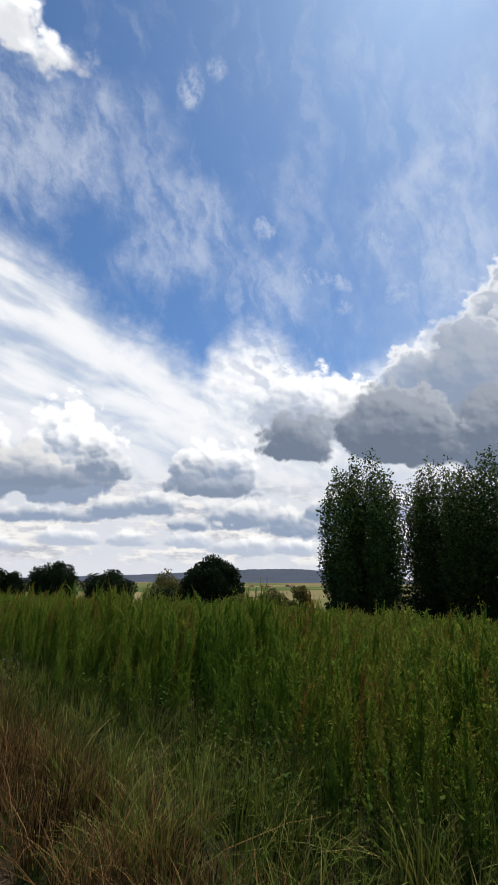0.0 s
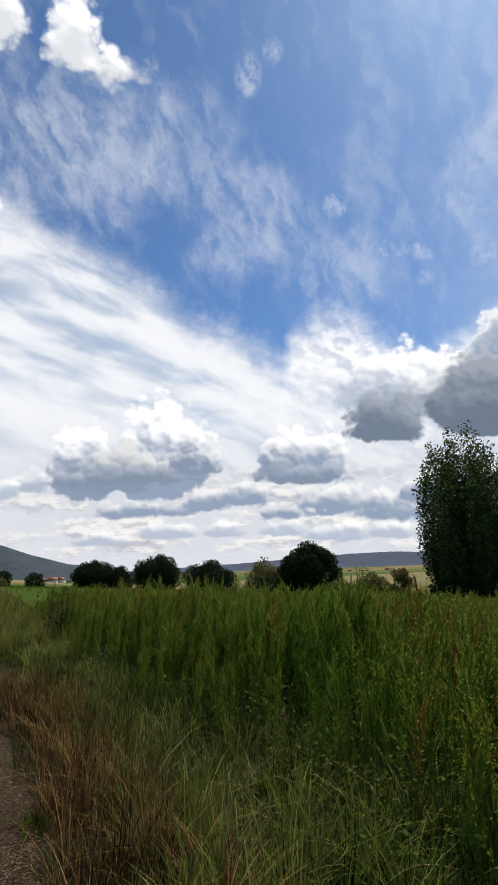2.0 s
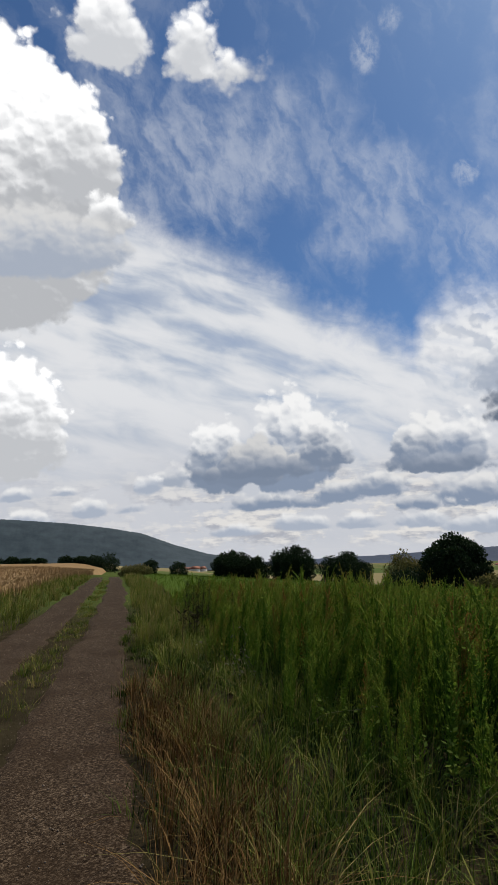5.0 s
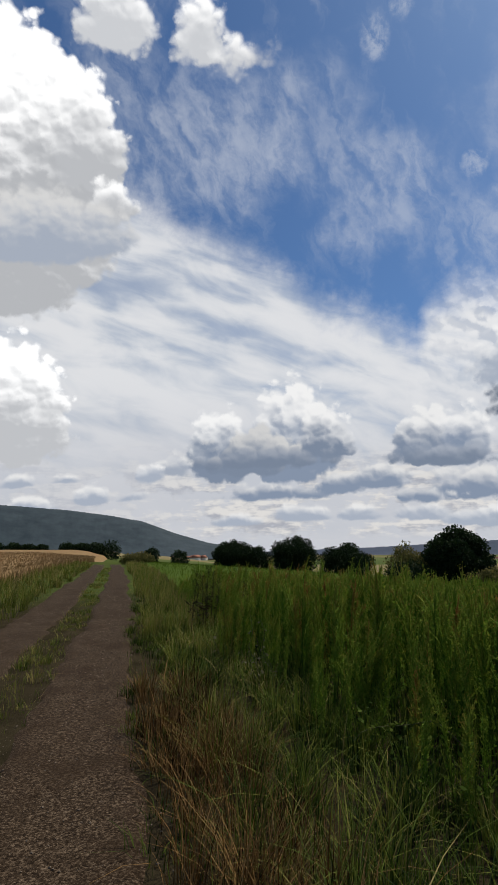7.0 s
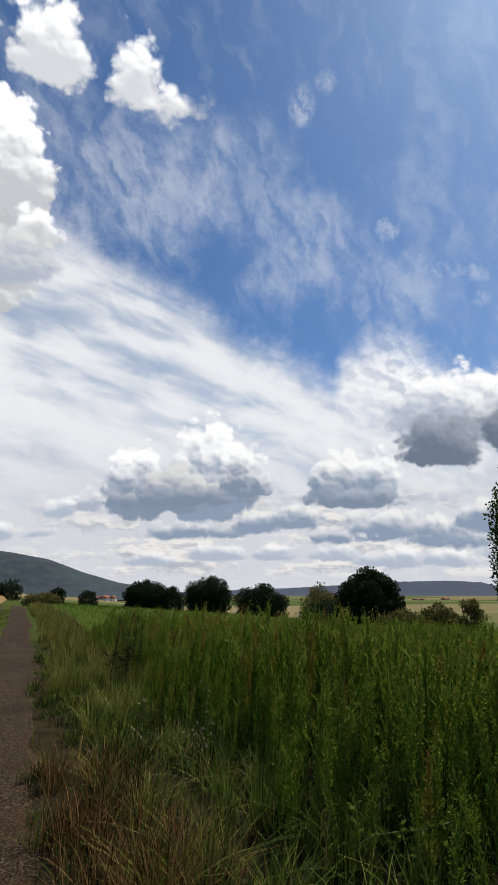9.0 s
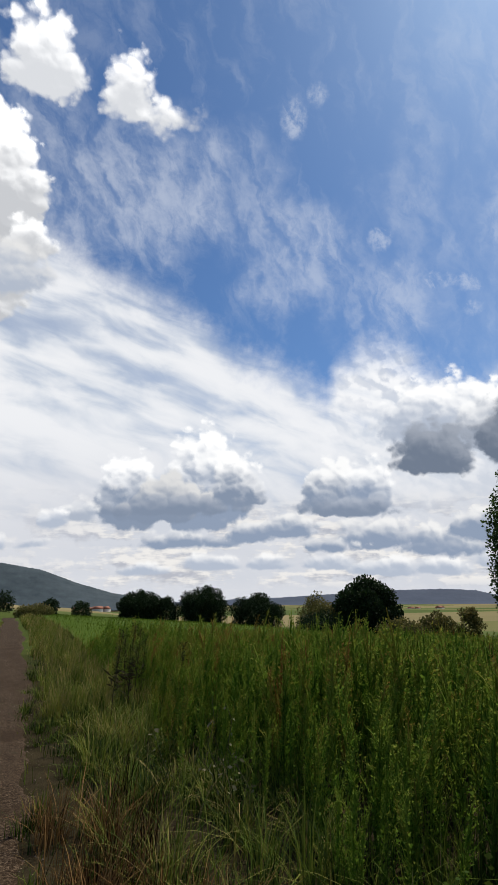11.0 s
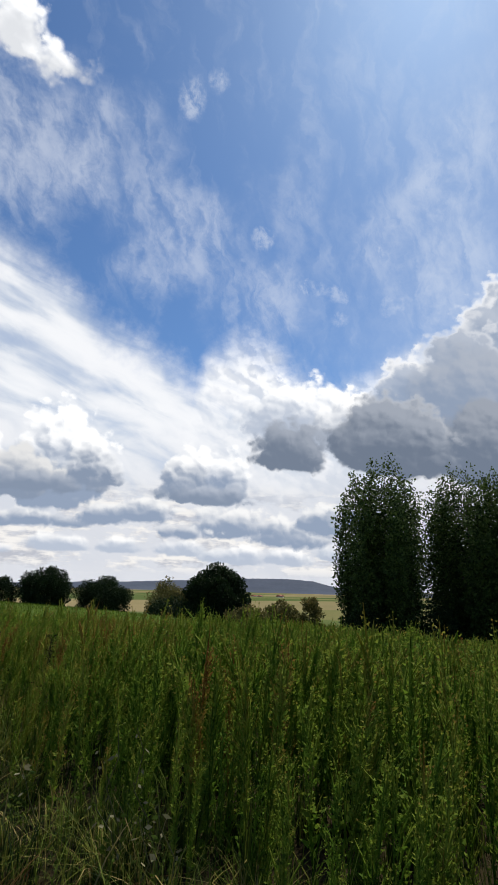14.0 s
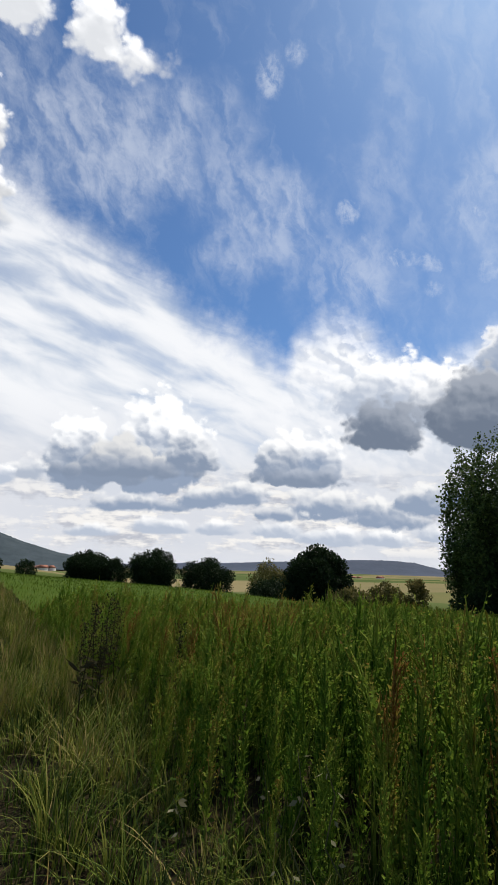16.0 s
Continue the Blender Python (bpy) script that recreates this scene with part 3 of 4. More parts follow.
def poplar(x, y, top, radius, seed, cards):
    """A broad column of upright plumes on several stems."""
    rng = np.random.default_rng(seed)
    h = top - float(ground_z(x, y))
    parts = []
    trunk = limb_path(rng, (0, 0, -0.3), (0.3, 0.1, h * 0.75), 0.12, 8)
    c, t = tube(trunk, np.linspace(0.48, 0.10, 8), 8)
    parts.append(("trunk", sheet_mesh("trunk", c, t, BARK, smooth=True), "grey-brown upright trunk"))
    clumps = []
    plumes = 30
    for i in range(plumes):
        a = i * 2.39996 + rng.normal(0, 0.2)
        rr = radius * math.sqrt((i + 0.5) / plumes) * rng.uniform(0.82, 1.06)
        end = h * (1.0 - 0.24 * (rr / radius) ** 1.7) * rng.uniform(0.9, 1.0)
        foot = h * rng.uniform(0.02, 0.14)
        px, py = rr * math.cos(a), rr * math.sin(a)
        if i % 3 == 0:
            lp = limb_path(rng, (px * 0.08, py * 0.08, h * rng.uniform(0.08, 0.3)), (px, py, end - 1.5), 0.25, 7)
            c, t = tube(lp, np.linspace(0.17, 0.03, 7), 5)
            parts.append(("limb", sheet_mesh("limb", c, t, BARK, smooth=True), ""))
        k = foot
        while k < end:
            f = (k - foot) / (end - foot)
            spread = 0.74 + 0.26 * min(1, f * 2.0)
            w = radius * 0.25 * (1.12 - 0.66 * f ** 2.2) * rng.uniform(0.7, 1.25)
            clumps.append((px * spread + rng.normal(0, 0.35), py * spread + rng.normal(0, 0.35), k, w, w * rng.uniform(1.1, 1.8)))
            k += w * rng.uniform(1.0, 1.9)
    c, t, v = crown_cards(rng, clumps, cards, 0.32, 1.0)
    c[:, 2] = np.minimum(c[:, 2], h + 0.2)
    parts.append(("crown", sheet_mesh("crown", c, t, POPLAR, v), "dark green leafy crown, tips tinted lighter as if lit"))
    return tree_at("poplar_tree", x, y, top, "tall dark green poplar with upright leafy plumes", "tree", "poplars", parts)


def round_tree(x, y, top, radius, seed, cards, mat=None, size=0.36, label="dark green broad-crowned tree at the field's far edge", name="broadleaf_tree", low=0.08):
    """A round crown of many clumps, low over the ground, on a short trunk."""
    rng = np.random.default_rng(seed)
    mat = mat or OAK
    h = top - float(ground_z(x, y))
    parts = []
    c, t = tube(limb_path(rng, (0, 0, -0.3), (0.1, 0, h * 0.55), 0.08, 6), np.linspace(0.05 * h * 0.7, 0.06, 6), 7)
    parts.append(("trunk", sheet_mesh("trunk", c, t, BARK, smooth=True), "short dark trunk"))
    clumps = []
    for i in range(46):
        a, e = i * 2.39996, math.asin(-1.0 + 2.0 * (i + 0.5) / 46)
        w = radius * rng.uniform(0.19, 0.31)
        fill = rng.random() ** 0.3
        mid = h * (0.42 + low * 0.3)
        zz = mid + ((h - 0.85 * w - mid) * fill if e > 0 else mid * 0.95) * math.sin(e)
        rr = (radius - 0.75 * w) * (math.cos(e) if e > 0 else 1 + 0.2 * math.sin(e)) * rng.random() ** 0.3
        clumps.append((rr * math.cos(a), rr * math.sin(a), zz, w, w * rng.uniform(0.75, 1.0)))
        if i % 8 == 0:
            lp = limb_path(rng, (0, 0, h * 0.25), clumps[-1][:3], 0.12, 5)
            cc, tt = tube(lp, np.linspace(0.10, 0.025, 5), 5)
            parts.append(("limb", sheet_mesh("limb", cc, tt, BARK, smooth=True), ""))
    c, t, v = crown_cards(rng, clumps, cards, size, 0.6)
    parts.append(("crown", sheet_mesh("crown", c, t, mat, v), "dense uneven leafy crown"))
    return tree_at(name, x, y, top, label, "tree" if name == "broadleaf_tree" else "shrub", "trees at the field's edge" if name == "broadleaf_tree" else "shrubs", parts)


poplar(63.0, 56.5, 21.0, 6.9, 11, 84000)
poplar(72.6, 48.6, 20.6, 6.7, 12, 72000)
poplar(76.5, 41.0, 21.6, 7.2, 13, 62000)
round_tree(53.6, 84.5, 4.5, 7.2, 21, 42000)
round_tree(48.2, 91.5, 2.2, 4.8, 22, 6000, SHRUB, 0.30, "brownish green thin bush beside the dark tree", "shrub")
round_tree(56.3, 138.7, 2.9, 7.6, 23, 22000)
round_tree(43.2, 143.4, 4.6, 7.0, 24, 22000)
round_tree(27.8, 149.0, 3.2, 6.4, 25, 18000)
round_tree(34.6, 148.0, 1.9, 3.9, 26, 5000)
# low shrubs between the dark tree and the poplars
round_tree(57.5, 72.0, -0.6, 3.6, 31, 7000, SHRUB, 0.28, "yellow-green scrubby bush in front of the poplars", "shrub")
round_tree(62.0, 70.0, 1.0, 2.6, 32, 5000, SHRUB, 0.28, "yellow-green scrubby bush in front of the poplars", "shrub")
round_tree(52.0, 74.0, -1.6, 3.8, 33, 6000, SHRUB, 0.28, "low olive bush below the dark tree", "shrub")
round_tree(66.0, 50.0, 0.4, 3.2, 34, 5000, OAK, 0.28, "dark green bush at the poplars' feet", "shrub")
round_tree(57.0, 55.0, -0.8, 3.0, 35, 4000, OAK, 0.28, "dark green bush at the poplars' feet", "shrub")
round_tree(71.0, 40.0, -0.2, 3.6, 36, 4000, OAK, 0.28, "dark green bush at the poplars' feet", "shrub")
round_tree(46.0, 86.0, -0.8, 4.6, 37, 5000, OAK, 0.28, "low dark green bush before the brown one", "shrub")
round_tree(67.5, 62.0, -0.3, 4.2, 38, 4000, OAK, 0.28, "dark green bush at the poplars' feet", "shrub")
# at the track's end and on the rise to the left
round_tree(0.9, 62.0, 1.0, 1.9, 41, 4000, SHRUB, 0.16, "green hawthorn bush at the track's end", "shrub", 0.0)
round_tree(4.4, 112.0, 1.7, 1.9, 42, 2500, OAK, 0.25, "small dark bush beyond the track", "shrub", 0.0)
round_tree(10.8, 120.0, 1.2, 2.4, 43, 2500, OAK, 0.25, "small dark bush beyond the track", "shrub", 0.0)
for i, (u, e, r) in enumerate([(-1.9, 0.75, 3.6), (-3.3, 0.55, 3.0), (-4.6, 0.4, 2.8), (-5.9, 0.45, 2.8), (-8.3, 0.3, 2.4), (-9.6, 0.4, 2.4), (-10.8, 0.5, 2.4), (-12.4, 0.6, 2.6), (-14.0, 0.6, 3.0)]):
    d = 150 + 2.0 * i
    round_tree(math.sin(radians(u)) * d, 2 + math.cos(radians(u)) * d, 1.6 + d * math.tan(radians(e)), r, 50 + i, 2200, OAK, 0.34,
               "dark hedge tree on the rise behind the wheat", low=0.0)


# ---------------------------------------------------------------- plants along the way
def weed_edge(y):
    """Where the tall weeds begin, to the right of the track."""
    return 1.85 - 0.50 * step(y, 5.6, 8.6) + 0.18 * np.sin(y * 1.7) + 0.1 * np.sin(y * 4.1)


def spike(rng, base, tip, nod, radius, rings):
    """A slim seed spike: a knobbly spindle of three sides that nods at its end."""
    k = np.linspace(0, 1, rings)
    p = np.asarray(base) + (np.asarray(tip) - np.asarray(base)) * k[:, None] + np.asarray(nod) * (k ** 2.2)[:, None]
    swell = radius * (0.35 + 0.65 * np.sin(np.pi * np.clip(k * 0.9 + 0.12, 0, 1))) * rng.uniform(0.55, 1.35, rings)
    swell[-1] = radius * 0.08
    c, t = tube(p, swell, 3)
    return c + rng.normal(0, radius * 0.22, c.shape), t, p


def weed_template(rng, branches, per_branch, stem_leaves, size, radius, rings):
    """One tall weed, a metre high: a thin stem, steep side spikes set with small leaves, and a long nodding top spike."""
    c, t = tube(limb_path(rng, (0, 0, 0), (rng.normal(0, 0.04), rng.normal(0, 0.04), 0.9), 0.015, 4), (0.005, 0.004, 0.003, 0.002), 3)
    pieces = [(c, t, np.full(len(c), 0.10))]
    C, Wy, Ln, T = [], [], [], []
    for i in range(branches):
        top = i == branches - 1
        k = 0.62 if top else 0.10 + 0.74 * (i + rng.random()) / branches
        a = rng.uniform(0, 2 * np.pi)
        ln = 0.40 if top else (0.12 + 0.20 * (1 - k)) * rng.uniform(0.7, 1.35)
        out = 0.04 if top else rng.uniform(0.10, 0.30)
        tip = np.array([math.cos(a) * out, math.sin(a) * out, 0.95]) * ln
        nod = np.array([0.035, -0.01, -0.02]) * rng.uniform(0.0, 1.4) + rng.normal(0, 0.015, 3)
        base = np.array([0, 0, k])
        r = radius * rng.uniform(0.7, 1.25) * (1.25 if top else 1.0)
        shade = rng.normal(0, 0.05)
        c, t, p = spike(rng, base, base + tip, nod, r, rings)
        kk = np.repeat(np.linspace(0, 1, rings), 3)
        # shade at the feet and light on the tips are put into the tint
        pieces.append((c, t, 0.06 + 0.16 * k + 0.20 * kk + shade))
        f = (np.arange(per_branch) + rng.random(per_branch)) / per_branch
        at = np.stack([np.interp(f, np.linspace(0, 1, rings), p[:, j]) for j in range(3)], 1)
        around = rng.normal(0, 1, (per_branch, 3)) * (1, 1, 0.25)
        C += list(at + around * size * 0.22)
        Wy += list(around * 0.75 + (0, 0, 0.8))
        Ln += list(size * rng.uniform(0.6, 1.25, per_branch) * (1.35 - 0.7 * f))
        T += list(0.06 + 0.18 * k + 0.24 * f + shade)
    for i in range(stem_leaves):
        k = 0.85 * rng.random()
        a = rng.uniform(0, 2 * np.pi)
        C.append(np.array([0, 0, k]))
        Wy.append(np.array([math.cos(a), math.sin(a), 0.3 + 0.9 * k]) + rng.normal(0, 0.25, 3))
        Ln.append(size * (2.6 - 1.4 * k) * rng.uniform(0.7, 1.2))
        # lower stem leaves darker too, the same painted shade
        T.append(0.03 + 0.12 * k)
    Ln = np.array(Ln)
    pieces.append(slips(np.array(C), np.array(Wy), Ln, Ln * 0.55, rng, np.array(T)))
    return joined(pieces)


def sow(rng, templates, x, y, height, spread, tint, lean=(0.06, -0.01)):
    """Copies of the templates, as one set of arrays."""
    out = []
    kind = rng.integers(0, len(templates), len(x))
    for i, (c, t, v) in enumerate(templates):
        m = np.flatnonzero(kind == i)
        if not len(m):
            continue
        a = rng.uniform(0, 2 * np.pi, len(m))
        h, s = height[m], spread[m]
        ca, sa = np.cos(a), np.sin(a)
        X = (c[None, :, 0] * ca[:, None] - c[None, :, 1] * sa[:, None]) * s[:, None]
        Y = (c[None, :, 0] * sa[:, None] + c[None, :, 1] * ca[:, None]) * s[:, None]
        Z = c[None, :, 2] * h[:, None]
        lx, ly = lean[0] + rng.normal(0, 0.07, len(m)), lean[1] + rng.normal(0, 0.07, len(m))
        X = X + x[m][:, None] + lx[:, None] * Z * c[None, :, 2]
        Y = Y + y[m][:, None] + ly[:, None] * Z * c[None, :, 2]
        Z = Z + ground_z(x[m], y[m])[:, None] - 0.02
        co = np.stack([X, Y, Z], 2).reshape(-1, 3)
        tri = (np.arange(len(m))[:, None, None] * len(c) + t[None]).reshape(-1, 3)
        out.append((co, tri, (v[None] + tint[m][:, None]).ravel()))
    return joined(out)


def patch_tint(rng, x, y):
    """Most plants green, some patches yellowed or rusty."""
    p = np.sin(x * 1.9 + 0.7 * np.sin(y * 0.8)) * np.sin(y * 1.3 + 1.1) + 0.6 * np.sin(x * 0.7 - y * 0.5)
    rusty = (np.sin(x * 2.9 + 1.7) * np.sin(y * 2.3 + 0.4) > 0.35) & (rng.random(len(x)) < 0.30)
    return 0.23 + 0.09 * p + rng.normal(0, 0.07, len(x)) + np.where(rusty, rng.uniform(0.12, 0.40, len(x)), 0)


def tall_weeds():
    rng = np.random.default_rng(61)
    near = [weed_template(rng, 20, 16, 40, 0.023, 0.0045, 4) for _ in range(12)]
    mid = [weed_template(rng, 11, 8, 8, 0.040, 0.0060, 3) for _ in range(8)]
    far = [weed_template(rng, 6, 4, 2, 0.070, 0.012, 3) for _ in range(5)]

    def place(n, x0, x1, y0, y1):
        x, y = rng.uniform(x0, x1, n), rng.uniform(y0, y1, n)
        keep = (x > weed_edge(y)) & (y > 0.45 * x - 1.6) & (y < 19.5 + 0.8 * np.clip(x - 5, 0, 30) + 0.8 * np.sin(x * 1.3))
        return x[keep], y[keep]

    def height(x, y):
        e = x - weed_edge(y)
        return (1.11 - 0.05 * step(x, 4, 9) + np.where(rng.random(len(x)) < 0.10, 0.22, 0.0) + 0.10 * np.sin(x * 1.1 + y * 0.6) + 0.08 * np.sin(y * 1.9 - x) + rng.normal(0, 0.10, len(x))) * (0.62 + 0.38 * step(e, 0.0, 0.7)) \
            * (1 - 0.22 * step(y, 12.5, 15.5))

    sets = []
    for templates, n, box, spread in ((near, 1500, (1.2, 5.4, 0.2, 14.5), 1.05), (mid, 3800, (5.4, 14.0, 1.5, 20.5), 1.1),
                                      (mid, 1300, (1.2, 5.4, 14.0, 21.0), 1.15), (far, 4400, (9.0, 36.0, 8.0, 36.0), 1.3)):
        x, y = place(n, *box)
        h = np.clip(height(x, y), 0.35, 1.65)
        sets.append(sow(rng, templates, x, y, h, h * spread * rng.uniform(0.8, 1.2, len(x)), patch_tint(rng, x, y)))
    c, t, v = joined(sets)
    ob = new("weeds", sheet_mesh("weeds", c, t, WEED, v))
    tagged(ob, "dense chest-high green weeds with yellowing seed spikes, feet tinted dark for shade", "weeds", kind="stuff")


def grass(name, label, mat, seed, n, region, length, width, tint, lean=0.4, segs=3, thin=None, drift=(0.08, 0.0)):
    """Blades over a strip: region is x0, x1, y0, y1; x is counted from the track's bends."""
    rng = np.random.default_rng(seed)
    x0, x1, y0, y1 = region
    y = y0 + (y1 - y0) * rng.random(n) ** 1.5
    x = rng.uniform(x0, x1, n)
    # blades stand in tufts
    k = max(8, n // 42)
    ty = y0 + (y1 - y0) * rng.random(k) ** 1.5
    tx, to = rng.uniform(x0, x1, k), rng.integers(0, k, n)
    tuft = rng.random(n) < 0.82
    ox, oy = rng.normal(0, 0.05, n), rng.normal(0, 0.05, n)
    head = np.where(tuft, np.arctan2(oy, ox) + rng.normal(0, 0.5, n), rng.uniform(0, 2 * np.pi, n))
    x, y = np.where(tuft, tx[to] + ox, x), np.where(tuft, ty[to] + oy, y)
    size = rng.normal(1, 0.22, k)[to] * rng.normal(1, 0.2, n)
    tone = tint[0] + tint[1] * rng.normal(0, 1, k)[to] + rng.normal(0, 0.12, n)
    if thin is not None:
        keep = thin(rng, x, y)
        x, y, size, tone, head = x[keep], y[keep], size[keep], tone[keep], head[keep]
    x = x + track_shift(y)
    size = np.clip(size, 0.35, 1.7)
    far = 1 + 0.06 * np.clip(y - 6, 0, 40)
    c, t, v = blades(rng, x, y, length * size, width * far * rng.uniform(0.6, 1.3, len(x)), tone, lean, drift, segs, None, head)
    ob = new(name, sheet_mesh(name, c, t, mat, v))
    tagged(ob, label, "grass", kind="stuff")


def left_of_weeds(extra):
    return lambda rng, x, y: x < weed_edge(y) + extra


tall_weeds()
grass("dry_grass", "dry rust-brown grass along the track's edge", DRY, 71, 10500, (0.10, 0.80, -1.0, 9.2), 0.32, 0.0065, (0.42, 0.24), 0.6, 4)
grass("green_grass", "long green arching grass tufts on the verge", GRASS, 72, 24000, (0.5, 2.3, -1.0, 15.5), 0.30, 0.0085, (0.45, 0.24), 0.75, 4, left_of_weeds(0.25))
grass("undergrowth", "dark green grass growing under the tall weeds", GRASS, 77, 15000, (1.4, 5.6, 0.5, 13.5), 0.42, 0.010, (0.22, 0.12), 0.5, 2,
      lambda rng, x, y: x > weed_edge(y) - 0.1)
grass("low_grass", "short dark green grass at the track's edge", GRASS, 73, 21000, (-0.02, 2.3, -1.0, 20.0), 0.15, 0.008, (0.20, 0.14), 0.7, 2)
grass("mixed_grass", "yellowing grass and stalks on the verge", GRASS, 74, 15000, (0.25, 1.7, 12.5, 52.0), 0.40, 0.007, (0.66, 0.18), 0.4, 3, left_of_weeds(0.3))
grass("track_grass", "short grass growing between the wheel lanes", GRASS, 75, 17000, (-1.62, -0.84, 4.0, 46.0), 0.11, 0.006, (0.62, 0.2), 0.6, 3,
      lambda rng, x, y: (np.sin(y * 1.3) + 0.6 * np.sin(y * 3.1) + 0.5 * rng.normal(0, 1, len(x)) > -0.5) & (np.abs(x + 1.22) < 0.14 + 0.2 * rng.random(len(x))))
grass("verge_grass", "tall mixed grass beside the wheat", GRASS, 76, 20000, (-5.2, -2.62, -6.0, 60.0), 0.40, 0.007, (0.66, 0.2), 0.45)


def wheat_field():
    rng = np.random.default_rng(81)
    n = 17000
    y = 8 + 80 * rng.random(n) ** 1.4
    x = -4.9 - 26 * rng.random(n) ** 1.8
    h = 0.74 + rng.normal(0, 0.05, n)
    far = 1 + 0.05 * np.clip(y - 8, 0, 60)
    a = blades(rng, x, y, h, 0.010 * far, 0.35 + rng.normal(0, 0.15, n), 0.12, (0.05, 0.02), 2)
    lean = np.stack([rng.normal(0.4, 0.3, n), rng.normal(0, 0.3, n), rng.uniform(0.1, 0.9, n)], 1)
    ear = leaves(np.stack([x + 0.04, y, ground_z(x, y) + h - 0.08], 1), lean, 0.10 * far ** 0.5, 0.022 * far, rng, 0.6 + rng.normal(0, 0.15, n))
    # the closed mass of stalks beneath the ears
    xs, ys = np.linspace(-120, -5.2, 130), np.linspace(-30, 150, 180)
    X, Y = np.meshgrid(xs, ys, indexing="ij")
    Z = ground_z(X, Y) + 0.64 + rng.normal(0, 0.035, X.shape)
    Z[-1] = ground_z(X[-1], Y[-1])
    Z[:, 0] = ground_z(X[:, 0], Y[:, 0])
    m = len(ys)
    i = (np.arange(len(xs) - 1)[:, None] * m + np.arange(m - 1)[None]).ravel()
    tri = np.concatenate([np.stack([i, i + m, i + m + 1], 1), np.stack([i, i + m + 1, i + 1], 1)])
    mass = (np.stack([X, Y, Z], 2).reshape(-1, 3), tri, np.clip(0.55 + rng.normal(0, 0.12, X.size), 0, 1))
    c, t, v = joined([a, ear, mass])
    ob = new("wheat", sheet_mesh("wheat", c, t, WHEAT, v))
    tagged(ob, "ripe golden-brown wheat standing in a field", "wheat", kind="stuff")


def young_field():
    """The low bright green crop beyond the weeds."""
    rng = np.random.default_rng(82)
    xs, ys = np.linspace(1.8, 25, 70), np.linspace(20.5, 110, 180)
    X, Y = np.meshgrid(xs, ys, indexing="ij")
    X = X + track_shift(Y)
    Z = ground_z(X, Y) + 0.16 + rng.normal(0, 0.012, X.shape)
    m = len(ys)
    i = (np.arange(len(xs) - 1)[:, None] * m + np.arange(m - 1)[None]).ravel()
    tri = np.concatenate([np.stack([i, i + m, i + m + 1], 1), np.stack([i, i + m + 1, i + 1], 1)])
    mass = (np.stack([X, Y, Z], 2).reshape(-1, 3), tri, np.clip(0.5 + rng.normal(0, 0.10, X.size), 0, 1))
    n = 22000
    y = 20.5 + 60 * rng.random(n) ** 1.5
    x = 1.8 + 23 * rng.random(n)
    b = blades(rng, x, y, 0.30 + rng.normal(0, 0.05, n), 0.012 + 0.0008 * y, 0.5 + rng.normal(0, 0.2, n), 0.4, (0.05, 0), 2)
    c, t, v = joined([mass, b])
    ob = new("young_crop", sheet_mesh("young_crop", c, t, CROP, v))
    tagged(ob, "low bright green young crop on the slope", "crop", kind="stuff")


wheat_field()
young_field()


def herbs():
    """Broad-leaved weeds low at the foot of the tall ones."""
    rng = np.random.default_rng(83)
    n = 260
    y = np.where(rng.random(n) < 0.8, rng.uniform(0.8, 5.6, n), rng.uniform(5.6, 13, n))
    x = weed_edge(y) + rng.normal(0.12, 0.22, n)
    C, Wy, Ln, T = [], [], [], []
    for px, py in zip(x, y):
        gz, tall = float(ground_z(px, py)), rng.uniform(0.15, 0.6)
        for j in range(rng.integers(12, 24)):
            a, k = rng.uniform(0, 2 * np.pi), rng.random()
            C.append((px + 0.03 * math.cos(a), py + 0.03 * math.sin(a), gz + tall * k))
            Wy.append((math.cos(a), math.sin(a), rng.uniform(-0.2, 0.7)))
            Ln.append(rng.uniform(0.022, 0.052))
            T.append(rng.uniform(0.1, 0.8))
    Ln = np.array(Ln)
    c, t, v = leaves(np.array(C), np.array(Wy), Ln, Ln * 0.55, rng, np.array(T))
    ob = new("herbs", sheet_mesh("herbs", c, t, HERB, v))
    tagged(ob, "broad-leaved green herbs at the weeds' feet", "weeds", kind="stuff")


herbs()


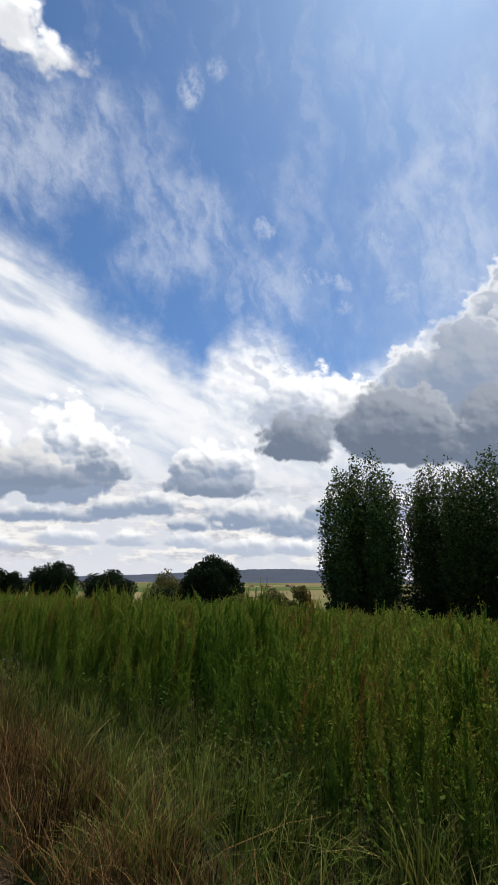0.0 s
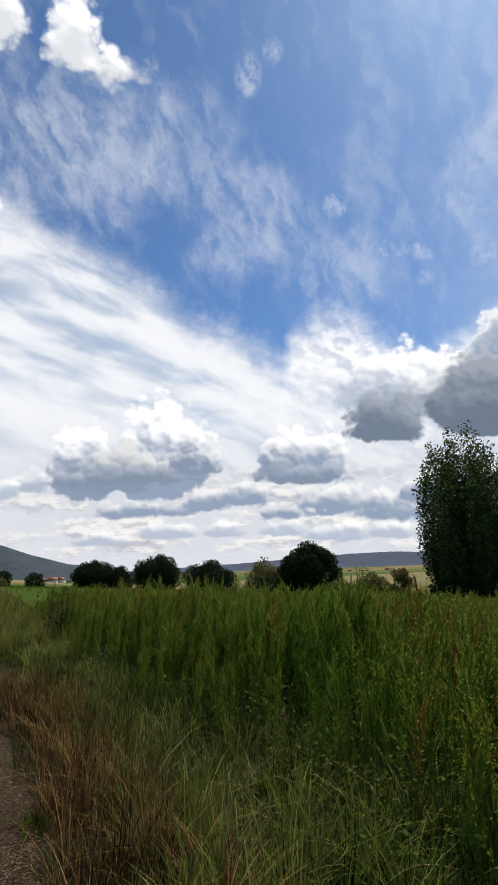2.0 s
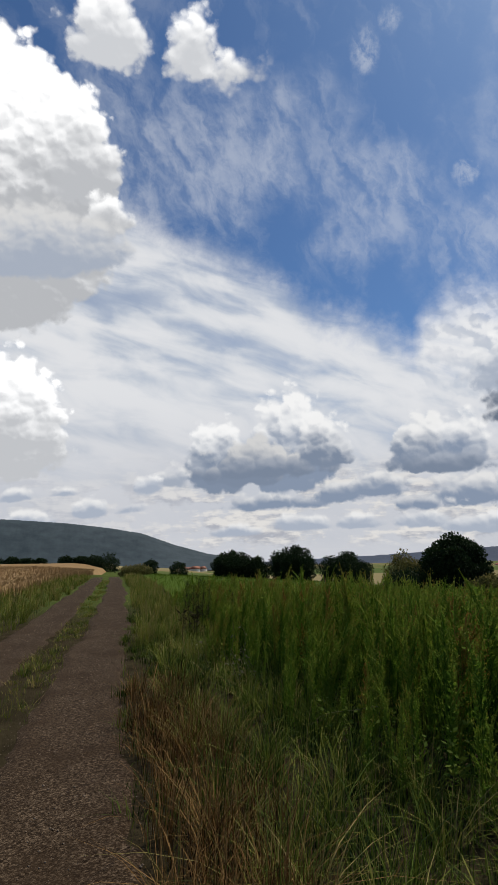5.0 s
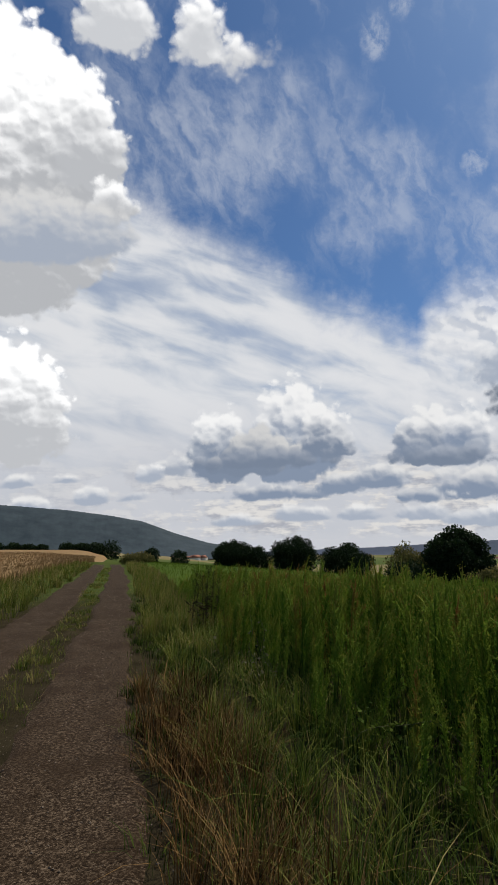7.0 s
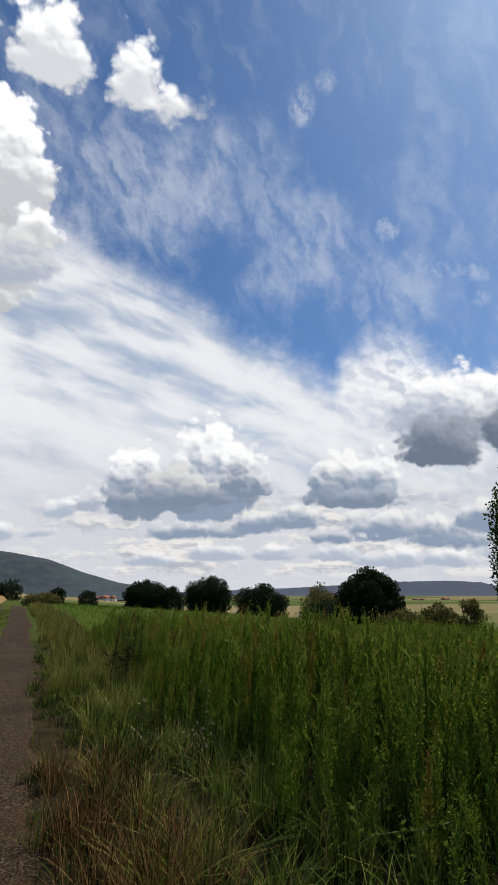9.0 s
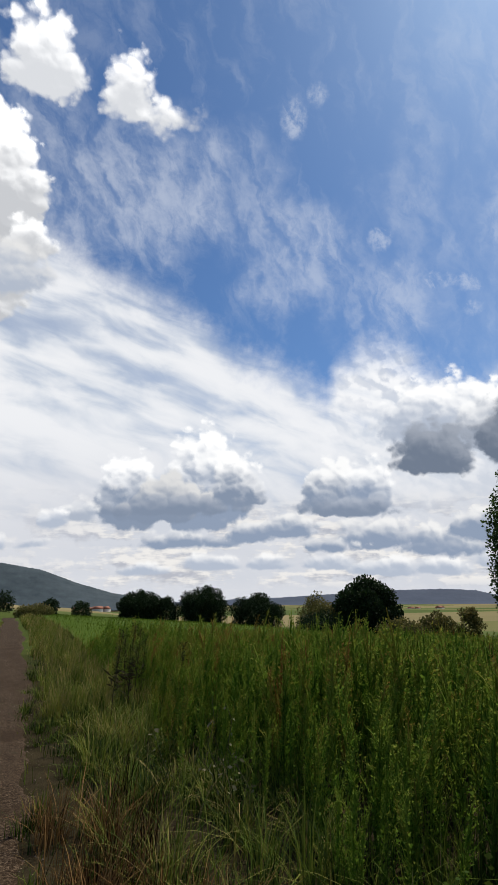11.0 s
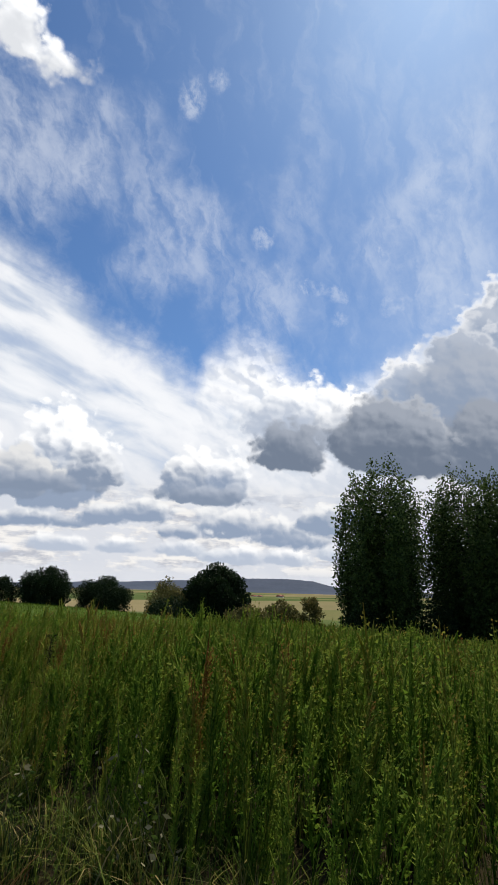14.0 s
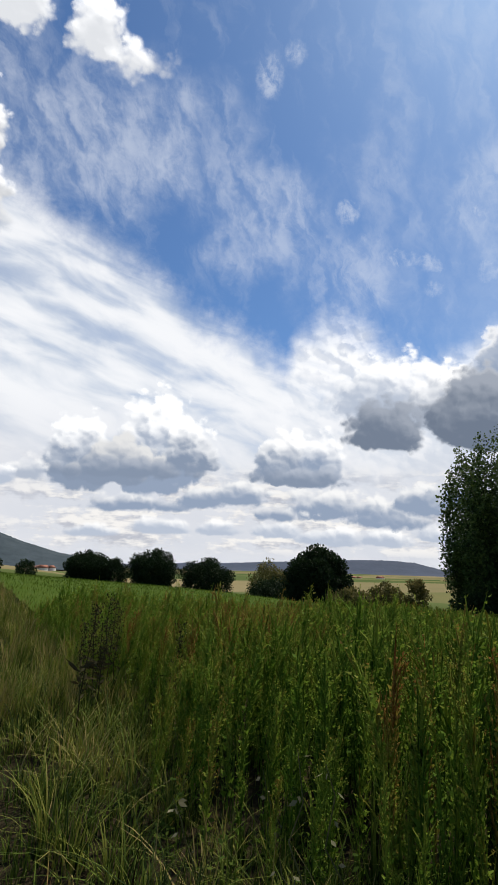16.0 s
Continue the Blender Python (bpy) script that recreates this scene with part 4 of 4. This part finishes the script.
def dock_plant(x, y, h, seed):
    """A dark upright stalk with a withered seed head."""
    rng = np.random.default_rng(seed)
    root = new("dock_plant")
    root.location = (x, y, float(ground_z(x, y)) - 0.02)
    tagged(root, "dark withered dock stalk standing in the verge", "plant", "dock stalks")
    p = limb_path(rng, (0, 0, 0), (rng.normal(0.04, 0.05), rng.normal(0, 0.05), h), 0.012, 6)
    c, t = tube(p, np.linspace(0.007, 0.003, 6), 5)
    part("stem", sheet_mesh("stem", c, t, DOCK, np.full(len(c), 0.4), True), root, "thin dark stem")
    k = rng.uniform(0.40, 1.0, 240)
    base = np.stack([np.interp(k, np.linspace(0, 1, 6), p[:, i]) for i in range(3)], 1)
    a = rng.uniform(0, 2 * np.pi, 240)
    out = np.stack([np.cos(a), np.sin(a), np.full(240, 0.9)], 1)
    c, t, v = leaves(base + out * rng.uniform(0, 0.05, 240)[:, None], out + rng.normal(0, 0.5, (240, 3)), rng.uniform(0.012, 0.03, 240), rng.uniform(0.010, 0.02, 240), rng, rng.uniform(0.1, 0.8, 240))
    part("seed_head", sheet_mesh("seed_head", c, t, DOCK, v), root, "dark brown seed head")["kind"] = "stuff"
    a = rng.uniform(0, 2 * np.pi, 14)
    c, t, v = leaves(np.stack([0 * a, 0 * a, rng.uniform(0.05, 0.6, 14) * h], 1), np.stack([np.cos(a), np.sin(a), rng.uniform(-0.3, 0.8, 14)], 1), rng.uniform(0.08, 0.18, 14), rng.uniform(0.02, 0.04, 14), rng, rng.uniform(0.2, 0.9, 14))
    part("foliage", sheet_mesh("foliage", c, t, DOCK, v), root, "shrivelled dark leaves")["kind"] = "stuff"


def dry_stalk(x, y, h, seed):
    """A leggy stalk hung with pale withered leaves."""
    rng = np.random.default_rng(seed)
    root = new("withered_plant")
    root.location = (x, y, float(ground_z(x, y)) - 0.02)
    tagged(root, "leggy stalk with pale withered leaves", "plant", "withered stalks")
    p = limb_path(rng, (0, 0, 0), (rng.normal(-0.12, 0.1), rng.normal(-0.05, 0.1), h), 0.03, 6)
    c, t = tube(p, np.linspace(0.006, 0.002, 6), 5)
    part("stem", sheet_mesh("stem", c, t, STEM, np.full(len(c), 0.4), True), root, "thin tan stem")
    for j in range(9):
        k = rng.uniform(0.3, 1.0)
        b = np.array([[np.interp(k, np.linspace(0, 1, 6), p[:, i]) for i in range(3)]])
        a = rng.uniform(0, 2 * np.pi)
        w = np.array([[math.cos(a), math.sin(a), rng.uniform(-1.2, 0.2)]])
        ln = np.array([rng.uniform(0.025, 0.055)])
        c, t, v = leaves(b + w * 0.02, w, ln, ln * 0.5, rng, np.array([rng.random()]))
        part("leaf", sheet_mesh("leaf", c, t, PALE, v), root)


rng = np.random.default_rng(90)
for i in range(9):
    dock_plant(0.95 + 0.9 * rng.random(), 11.6 + 1.8 * rng.random(), rng.uniform(0.85, 1.25), 100 + i)
for i in range(7):
    dry_stalk(1.15 + 0.5 * rng.random(), 8.3 + 1.4 * rng.random(), rng.uniform(0.5, 0.85), 120 + i)


def bramble():
    """A long runner that arches out over the grass."""
    rng = np.random.default_rng(130)
    root = new("bramble_runner")
    root.location = (2.05, 6.1, float(ground_z(2.05, 6.1)))
    tagged(root, "arching bramble runner with small leaves over the grass", "plant")
    k = np.linspace(0, 1, 12)
    p = np.stack([0.1 - 0.75 * k, 0.2 * k + 0.06 * np.sin(9 * k), 0.05 + 0.42 * np.sin(np.pi * (0.10 + 0.72 * k)) ** 0.8 + 0.03 * np.sin(7 * k)], 1)
    c, t = tube(p, np.linspace(0.005, 0.002, 12), 5)
    part("stem", sheet_mesh("stem", c, t, STEM, np.full(len(c), 0.4), True), root, "thin arching stem")
    q = rng.uniform(0.15, 1, 70)
    b = np.stack([np.interp(q, k, p[:, i]) for i in range(3)], 1)
    c, t, v = leaves(b, rng.normal(0, 1, (70, 3)) + (0, -0.3, 0.3), rng.uniform(0.03, 0.055, 70), rng.uniform(0.015, 0.028, 70), rng, rng.uniform(0.3, 1, 70))
    part("foliage", sheet_mesh("foliage", c, t, HERB, v), root, "small pale green leaves")["kind"] = "stuff"


bramble()


# ---------------------------------------------------------------- the far village
def house(x, y, w, d, h, turn):
    z = float(ground_z(x, y))
    root = new("house")
    root.location, root.rotation_euler = (x, y, z), (0, 0, turn)
    tagged(root, "far pale house with a red tiled roof", "house", "village houses")
    q = np.array([(-w, -d, -1), (w, -d, -1), (w, d, -1), (-w, d, -1), (-w, -d, h), (w, -d, h), (w, d, h), (-w, d, h)], float) * (0.5, 0.5, 1)
    t = [(0, 1, 5), (0, 5, 4), (1, 2, 6), (1, 6, 5), (2, 3, 7), (2, 7, 6), (3, 0, 4), (3, 4, 7)]
    part("wall", sheet_mesh("wall", q, t, WALLS), root, "pale rendered walls")
    r = np.array([(-w - 1, -d - 1, h - 0.3), (w + 1, -d - 1, h - 0.3), (w + 1, d + 1, h - 0.3), (-w - 1, d + 1, h - 0.3), (-w - 1, 0, h + d * 0.4), (w + 1, 0, h + d * 0.4)], float) * (0.5, 0.5, 1)
    t = [(0, 1, 5), (0, 5, 4), (2, 3, 4), (2, 4, 5), (3, 0, 4), (1, 2, 5), (0, 2, 1), (0, 3, 2)]
    part("roof", sheet_mesh("roof", r, t, ROOFS), root, "red tiled gable roof")


rng = np.random.default_rng(140)
for i in range(16):
    u, d = radians(rng.uniform(4.8, 8.6)), rng.uniform(900, 1250)
    house(math.sin(u) * d, math.cos(u) * d, rng.uniform(9, 16), rng.uniform(8, 11), rng.uniform(4, 6), rng.uniform(0, 3))
for i in range(5):
    u, d = radians(rng.uniform(36.5, 41)), rng.uniform(1500, 1700)
    house(math.sin(u) * d, math.cos(u) * d, rng.uniform(12, 24), rng.uniform(9, 12), rng.uniform(4, 6), rng.uniform(0, 3))
